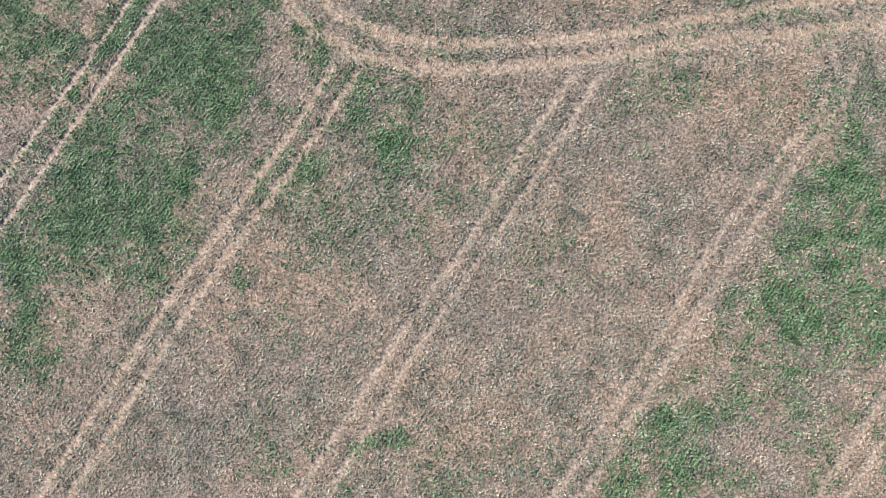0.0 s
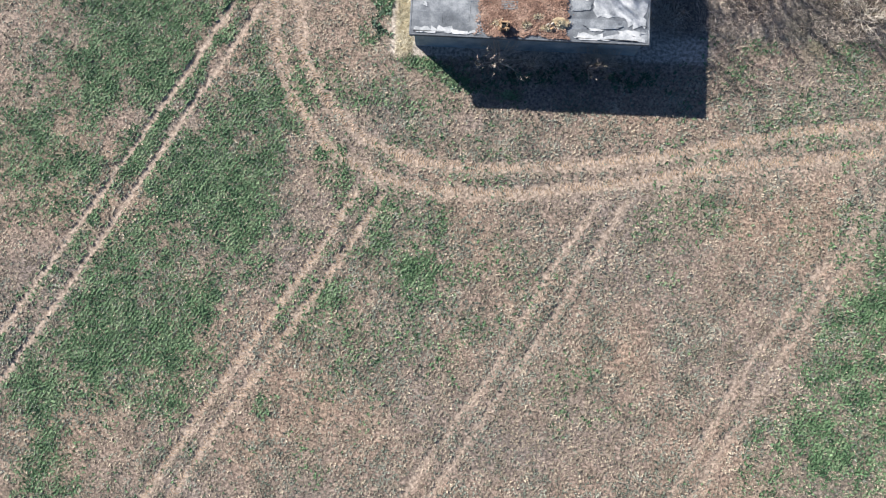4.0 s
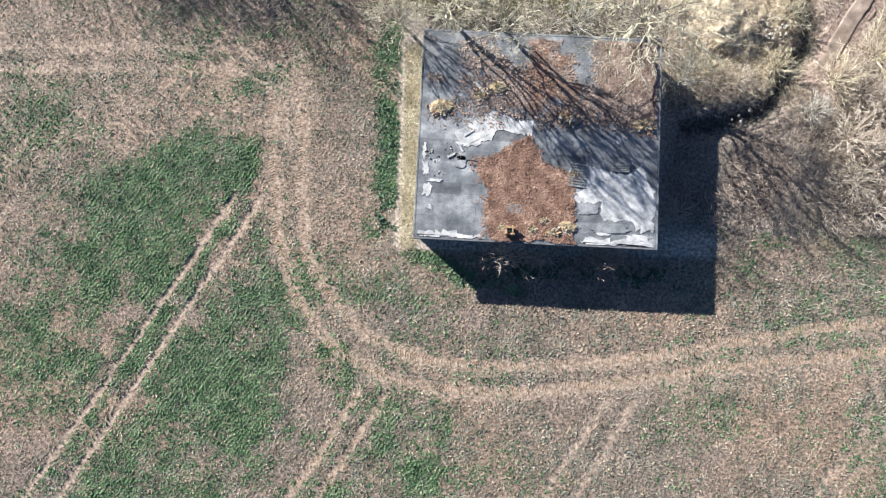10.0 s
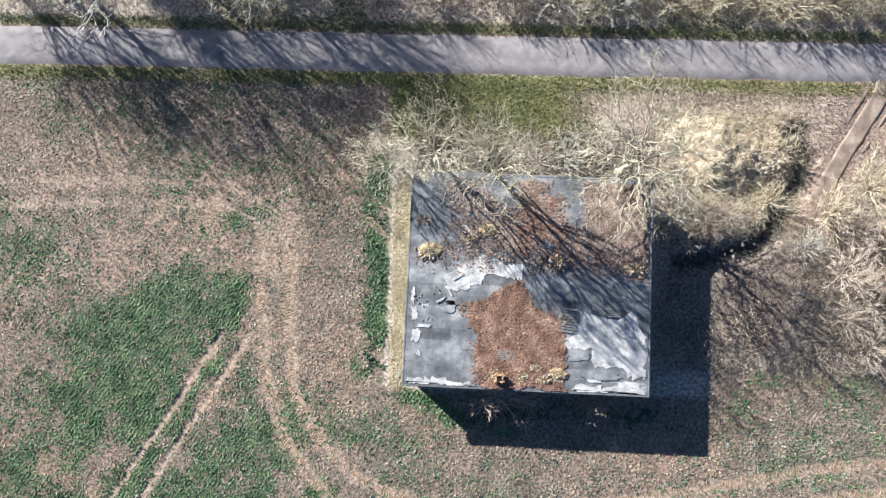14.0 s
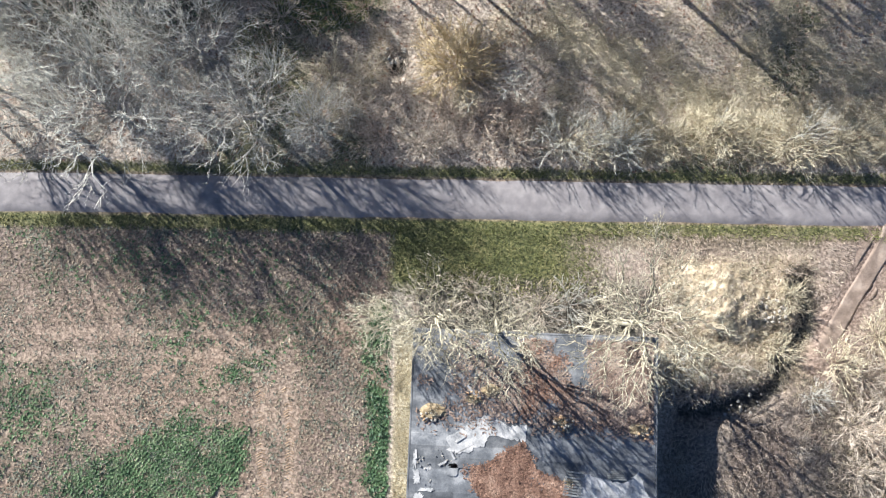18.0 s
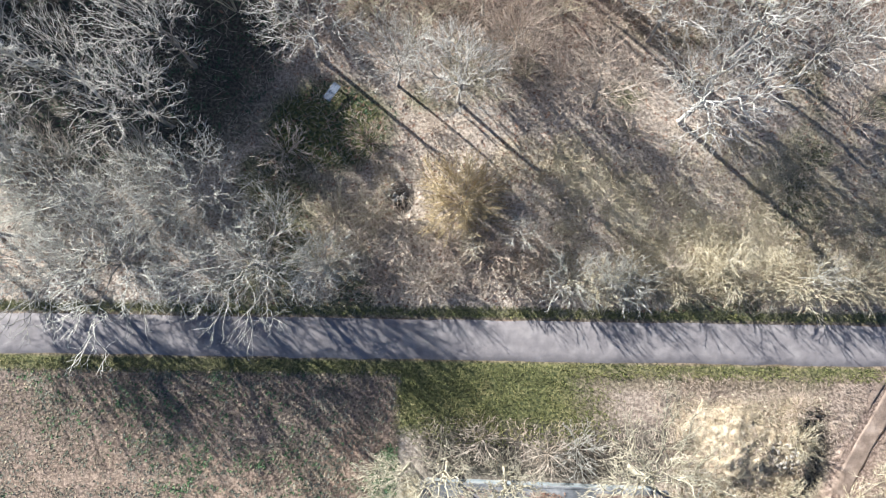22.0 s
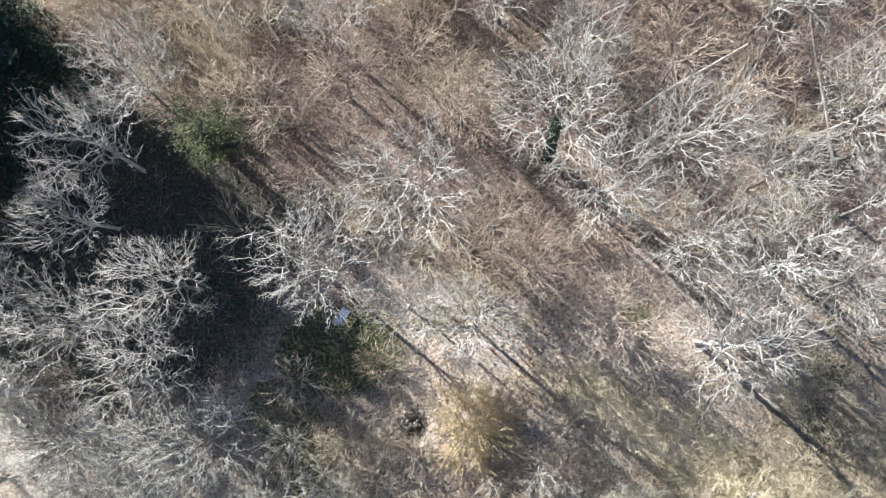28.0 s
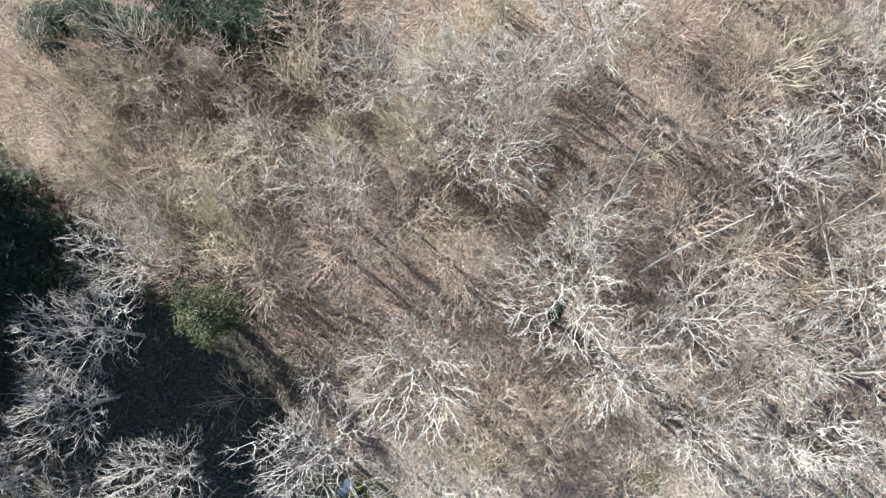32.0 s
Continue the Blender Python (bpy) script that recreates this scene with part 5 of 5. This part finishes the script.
for k, (x, y, s) in enumerate(((-37.4, 113.2, 0.62), (-38.6, 110, 1.0), (-40.6, 106.6, 0.98), (-40.5, 117, 0.72), (-44, 112, 0.9), (-45, 100, 0.78), (-48, 102, 0.95), (-49, 105.5, 1.0), (-48, 109, 1.05), (-49, 112.5, 1.1), (-48, 116, 1.1), (-49, 119.5, 1.05), (-50, 123, 1.0), (-53, 107, 1.15), (-53, 111, 1.15), (-53, 115, 1.15), (-53, 119, 1.1), (-46, 118, 1.12), (-46.5, 121.5, 1.1), (-50, 99, 0.95), (-51, 95.5, 0.95), (-49.5, 92, 0.9))):
    plant(SPRUCE, x - 1.5, y, s * 0.92, k * 50)
LAUREL = leafy_tree(72, 6, 3.4, M_EVERGREEN, "dark green evergreen thicket under bare trees")
for k, (x, y, s) in enumerate(((-40, 133, 1.0), (-36, 134, 0.9), (-32.4, 132.6, 1.0), (-28, 134, 0.95), (-24, 132.6, 1.0), (-19.6, 133.4, 1.0), (-15.6, 135, 0.9), (-30, 138, 1.1), (-22, 138, 1.1))):
    plant(LAUREL, x, y, s, k * 70)
# ---- crops, grasses and litter ----
ROW_X, ROW_Y = math.cos(math.radians(57)), math.sin(math.radians(57))


def scatter(seed, n, x0, x1, y0, y1, chance, rows=0):
    rng = np.random.default_rng(seed)
    x, y = rng.uniform(x0, x1, n), rng.uniform(y0, y1, n)
    if rows:  # drilled rows that run with the wheel tracks
        v = ROW_X * y - ROW_Y * x
        shift = np.round(v / rows) * rows + rng.normal(0, 0.2 * rows, n) - v
        x, y = x - ROW_Y * shift, y + ROW_X * shift
    keep = rng.random(n) < chance(x, y)
    return rng, np.stack([x[keep], y[keep], ground_z(x[keep], y[keep])], 1)


def off_house(x, y):
    return ~((x > HX0 + 0.2) & (x < HX1 - 0.2) & (y > HY0 + 0.2) & (y < HY1 - 0.2))


def tufts(name, seed, n, box, chance, size, width, mat, label, rise=(0.15, 0.9), leaves=3, whole=False, rows=0):
    rng, p = scatter(seed, n, *box, chance, rows)
    v, t = leaf_tris(p, rng.uniform(*size, len(p)), width, rng, rise, leaves, whole)
    tagged(raw_part(name, v, t, mat), label, name.replace("_", " "), kind="stuff")
    return len(t)


FIELD_BOX = (-50, 52, -26, 65)
tufts("green_crop", 201, 560000, FIELD_BOX, lambda x, y: field_at(x, y) * green_at(x, y) ** 1.2 * (1 - 0.97 * track_at(x, y)), (0.15, 0.3), 0.3, M_CROP_GREEN, "patchy green young crop plants in the field", (0.1, 0.75), 4, rows=0.3)
tufts("faded_crop", 209, 190000, FIELD_BOX, lambda x, y: field_at(x, y) * (1 - 0.9 * track_at(x, y)) * (0.12 + 0.75 * smooth(fbm(x, y, 3.2, 106) + 0.25 * (fbm(x, y, 14, 107) - 0.5), 0.38, 0.66)), (0.14, 0.28), 0.28, M_CROP_FADED, "sparse faded green crop plants among the withered ones", (0.1, 0.75), 3, rows=0.33)
tufts("withered_crop", 202, 215000, FIELD_BOX, lambda x, y: field_at(x, y) * (1 - 0.98 * track_at(x, y)) * (0.35 + 0.65 * smooth(fbm(x, y, 1.1, 90), 0.3, 0.7)) * (1 - 0.55 * green_at(x, y)), (0.14, 0.28), 0.26, M_CROP_DULL, "withered grey-brown crop plants over dry soil", (0.1, 0.75), 3, rows=0.36)
tufts("verge_grass", 203, 60000, (-50, 50, 56, 71.2), lambda x, y: np.clip(smooth(y, 64.2, 64.8) * smooth(-y, -65.9, -65.5) + smooth(y, 69.6, 69.9) * smooth(-y, -71, -70.2) + smooth(x, -6.4, -5.4) * smooth(y, 58, 60) * (y < 65.7) * smooth(-x, -15, -9), 0, 1) * (0.4 + fbm(x, y, 2, 91)), (0.15, 0.35), 0.12, M_GRASS, "short green grass on the verges of the lane", (0.4, 1.2))
tufts("dry_grass", 204, 170000, (-6, 46, 36, 80), lambda x, y: np.clip(off_house(x, y) * (0.6 * smooth(x, 17.5, 19) * smooth(y, 50, 53) * smooth(-y, -64, -62) * smooth(-x, -33, -31) * (along(x, y, LANE) > 1.5) + smooth(x, -5.6, -5.3) * smooth(-x, 3.7, 4.0) * (y > 37) * (y < 56) + 0.8 * smooth(x, 12, 17) * smooth(y, 71, 72) * smooth(-y, -80, -76) + 0.12 * mound_at(x, y) * (fbm(x, y, 2, 92) > 0.55) + 0.2 * smooth(-np.hypot(x - 37, (y - 51) * 0.6), -8, -4) * (along(x, y, LANE) > 1.6)), 0, 1), (0.18, 0.45), 0.05, M_STRAW, "pale straw-coloured dead grass", (0.3, 1.1))
tufts("dead_grass", 207, 26000, (8, 46, 74, 90), lambda x, y: smooth(fbm(x, y, 3, 97), 0.4, 0.6) * smooth(y, 74, 76) * smooth(-y, -88, -83), (0.5, 1.1), 0.035, M_STRAW, "long flattened dead grass at the edge of the wood", (0.15, 0.6))
tufts("glade_grass", 208, 14000, (-50, 2, 80, 116), lambda x, y: np.maximum(glade_at(x, y), smooth(-np.hypot((x + 13) / 6.5, (y - 87.3) / 4.8), -1.15, -0.7)) * (0.4 + 0.6 * fbm(x, y, 2, 98)), (0.2, 0.45), 0.14, M_WEED, "green grass under the trees, its shade put into a darker colour", (0.4, 1.2))
tufts("weeds", 205, 26000, (-12, 24, 30, 57), lambda x, y: np.clip(0.6 * smooth(-np.abs(x + 6.8 + 0.8 * (fbm(x, y, 3, 93) - 0.5)), -1.2, -0.5) * (y > 38) * (y < 56) + 0.6 * smooth(-np.abs(y - 35.2 - 1.2 * (fbm(x, y, 4, 94) - 0.5)), -1.3, -0.5) * (x > -2) * (x < 20), 0, 1) * (fbm(x, y, 1.2, 95) > 0.5), (0.2, 0.45), 0.3, M_WEED, "dark green weeds along the building")
tufts("woodland_leaves", 206, 30000, (-48, 48, 70.5, 140), lambda x, y: (0.4 + 0.6 * fbm(x, y, 2, 96)) * (1 - 0.9 * glade_at(x, y)), (0.12, 0.28), 0.4, M_LEAF, "brown fallen leaves on the woodland floor", (-0.1, 0.4), 2)


def fallen_twigs():
    rng = np.random.default_rng(210)
    n = 22000
    x, y = rng.uniform(-48, 48, n), rng.uniform(70.6, 140, n)
    a, ln = rng.uniform(0, 6.28, n), rng.uniform(0.4, 2.0, n)
    keep = rng.random(n) > 0.85 * glade_at(x, y)
    x, y, a, ln = x[keep], y[keep], a[keep], ln[keep]
    n = len(x)
    z = ground_z(x, y) + 0.04
    up = rng.uniform(0.0, 0.4, n)
    seg = np.stack([x, y, z, x + np.cos(a) * ln * np.cos(up), y + np.sin(a) * ln * np.cos(up), z + np.sin(up) * ln, rng.uniform(0.014, 0.026, n), 0 * x], 1)
    tagged(raw_part("undergrowth", *tubes(seg), M_BARK_BROWN), "tangled brown twigs and bramble stems on the woodland floor", "undergrowth", kind="stuff")


fallen_twigs()


def scrub(seed, n, box, chance, length, mat, name, label):
    """Arching stems combed by a wandering heading, low over the ground."""
    rng, q = scatter(seed, n, *box, chance)
    k = len(q)
    x, y, z = q.T
    a = 6.28 * 1.6 * fbm(x, y, 5.5, seed % 50, 2) + rng.normal(0, 0.55, k)
    ln = rng.uniform(*length, k)
    pts = [np.stack([x, y, z - 0.03], 1)]
    rise = rng.uniform(0.35, 1.1, k)
    for f in (0.55, 0.5):
        step = ln * f
        pts.append(pts[-1] + np.stack([np.cos(a) * np.cos(rise), np.sin(a) * np.cos(rise), np.sin(rise)], 1) * step[:, None])
        a = a + rng.normal(0, 0.5, k)
        rise = rise - rng.uniform(0.6, 1.3, k)
    r = rng.uniform(0.012, 0.022, k)
    segs = [np.c_[pts[i], pts[i + 1], r * (1 - 0.25 * i), r * 0.75 * (i < 1)] for i in range(2)]
    tagged(raw_part(name, *tubes(np.concatenate(segs)), mat), label, "undergrowth", kind="stuff")


def hem(x, y):
    return smooth(y, 70.8, 71.8) * smooth(-y, -88, -82)


scrub(231, 13000, (-44, 46, 70.6, 88), lambda x, y: hem(x, y) * smooth(fbm(x, y, 4, 101), 0.35, 0.6), (0.7, 1.7), M_SCRUB_PINK, "bramble_scrub", "pinkish-brown bramble stems along the edge of the wood")
scrub(232, 14000, (6, 46, 70.6, 88), lambda x, y: hem(x, y) * (0.35 + 0.65 * smooth(fbm(x, y, 4, 102), 0.4, 0.6)), (0.6, 1.5), M_TWIG_STRAW, "reed_scrub", "pale straw-coloured flattened stems beside the lane")
scrub(233, 10000, (-44, 46, 70.6, 90), lambda x, y: hem(x, y) * smooth(fbm(x, y, 5, 103), 0.45, 0.6), (0.7, 1.6), M_SCRUB_GREY, "grey_scrub", "grey-green tangled stems under the bare trees")
scrub(234, 19000, (-46, 46, 88, 139), lambda x, y: (0.3 + 0.7 * smooth(fbm(x, y, 6, 104), 0.4, 0.6)) * (1 - 0.9 * glade_at(x, y)), (0.8, 1.9), M_SCRUB_PINK, "wood_bramble", "pinkish-brown brambles on the woodland floor")
scrub(235, 11000, (17, 46, 39.5, 64.5), lambda x, y: (along(x, y, LANE) > 2.0) * (1 - 0.5 * mound_at(x, y)) * (along(x, y, DITCH) > 0.7) * (0.3 + smooth(fbm(x, y, 3, 105), 0.4, 0.6)), (0.5, 1.3), M_TWIG_RUST, "ditch_scrub", "dead stems and dry grass round the sandy mound")
scrub(236, 1600, (-4, 20, 56, 61), lambda x, y: 0.6 + 0 * x, (0.5, 1.3), M_TWIG_RUST, "yard_scrub", "dead tangled stems behind the building")


def tread_ridges():
    """Clods pressed up by tyre treads across the headland ruts."""
    rng = np.random.default_rng(220)
    seg = []
    for line in (HEAD_OUT, HEAD_IN, TRAM_B[0], TRAM_B[1]):
        for (ax, ay), (bx, by) in zip(line[:-1], line[1:]):
            ln = math.hypot(bx - ax, by - ay)
            ux, uy = (bx - ax) / ln, (by - ay) / ln
            for s in np.arange(0, ln, 0.24):
                for side in (-1, 1):
                    if rng.random() < 0.3:
                        continue
                    x, y = ax + ux * s, ay + uy * s
                    ex, ey = x + side * -uy * 0.42 + ux * 0.2, y + side * ux * 0.42 + uy * 0.2
                    z = float(ground_z(x, y))
                    seg.append((x + rng.normal(0, 0.03), y + rng.normal(0, 0.03), z + 0.005, ex, ey, z + 0.01, 0.035, 0.025))
    tagged(raw_part("tread_marks", *tubes(seg), M_SOIL), "ridged tyre tread marks in bare soil", "tread marks", kind="stuff")


tread_ridges()

# rubble by the ditch and loose stones on the mound
rubble("stone_heap", pose(25.2, 50.4, -0.5), 60, 2.4, 0.28, 0.4, [M_STONE], 301, "grey rubble tipped into the ditch")
rubble("stone_heap", pose(27.6, 58, 0.4), 60, 1.6, 0.3, 0.25, [M_STONE], 302, "pale stones on the sandy mound")


def fallen_log(x0, y0, z0, x1, y1, z1, r, seed, label):
    rng = np.random.default_rng(seed)
    root = tagged(thing("fallen_tree"), label, "log")
    seg = []
    a, b = np.array([x0, y0, z0]), np.array([x1, y1, z1])
    pts, dirs, rad = walk_limb(rng, a, (b - a) / np.linalg.norm(b - a), np.linalg.norm(b - a), r, r * 0.45, 7, 0.04, 0, seg)
    raw_part("trunk", *tubes(seg), M_BARK_PALE, root)
    for i in range(2, 8):
        br = []
        walk_limb(rng, pts[i], tilted(rng, dirs[i], 0.9), rng.uniform(0.6, 1.8), rad[i] * 0.4, 0.01, 3, 0.2, 0.05, br)
        raw_part("branch", *tubes(br), M_BARK_PALE, root)


for k, (x0, y0, z0, x1, y1, z1, r) in enumerate(((14.5, 109, 1.5, 22.5, 115, 6, 0.2), (10.5, 113.5, 0.5, 14.8, 119.5, 7, 0.16), (33, 104, 0.3, 29.5, 116.5, 6, 0.2), (24, 110, 1, 26.6, 116.5, 6, 0.15), (27.5, 104.5, 0.3, 35.5, 108, 3.5, 0.18), (30, 112, 2, 39, 117, 5, 0.16), (-33, 80.5, 0.6, -40, 78.5, 2.5, 0.18))):
    fallen_log(x0, y0, z0, x1, y1, z1, r, 400 + k, "pale leaning dead trunk among the trees")


def garden_table(x, y, turn):
    """A small weathered table, its blue-grey top darkened to carry shade, seen through the trees."""
    root = tagged(thing("table", pose(x, y, float(ground_z(x, y)), 0, 0, turn)), "weathered blue-grey plank table in a shaded clearing", "table")
    for i in range(5):
        bm = bmesh.new()
        add_box(bm, -0.9, -0.4 + i * 0.16, 0.72, 0.9, -0.26 + i * 0.16, 0.76, 0.006)
        part("plank", bm, M_TABLE_SHADED, root)
    for sx in (-0.75, 0.75):
        for sy in (-0.3, 0.3):
            bm = bmesh.new()
            add_box(bm, sx - 0.04, sy - 0.04, 0, sx + 0.04, sy + 0.04, 0.72, 0.005)
            part("leg", bm, M_PLANK, root)


rubble("stone_heap", pose(-6.6, 81.4, -0.2), 50, 1.5, 0.35, 0.4, [M_STONE, M_PLANK], 303, "pale stones at the rim of a dark pit")

garden_table(-12.6, 90.3, 55)
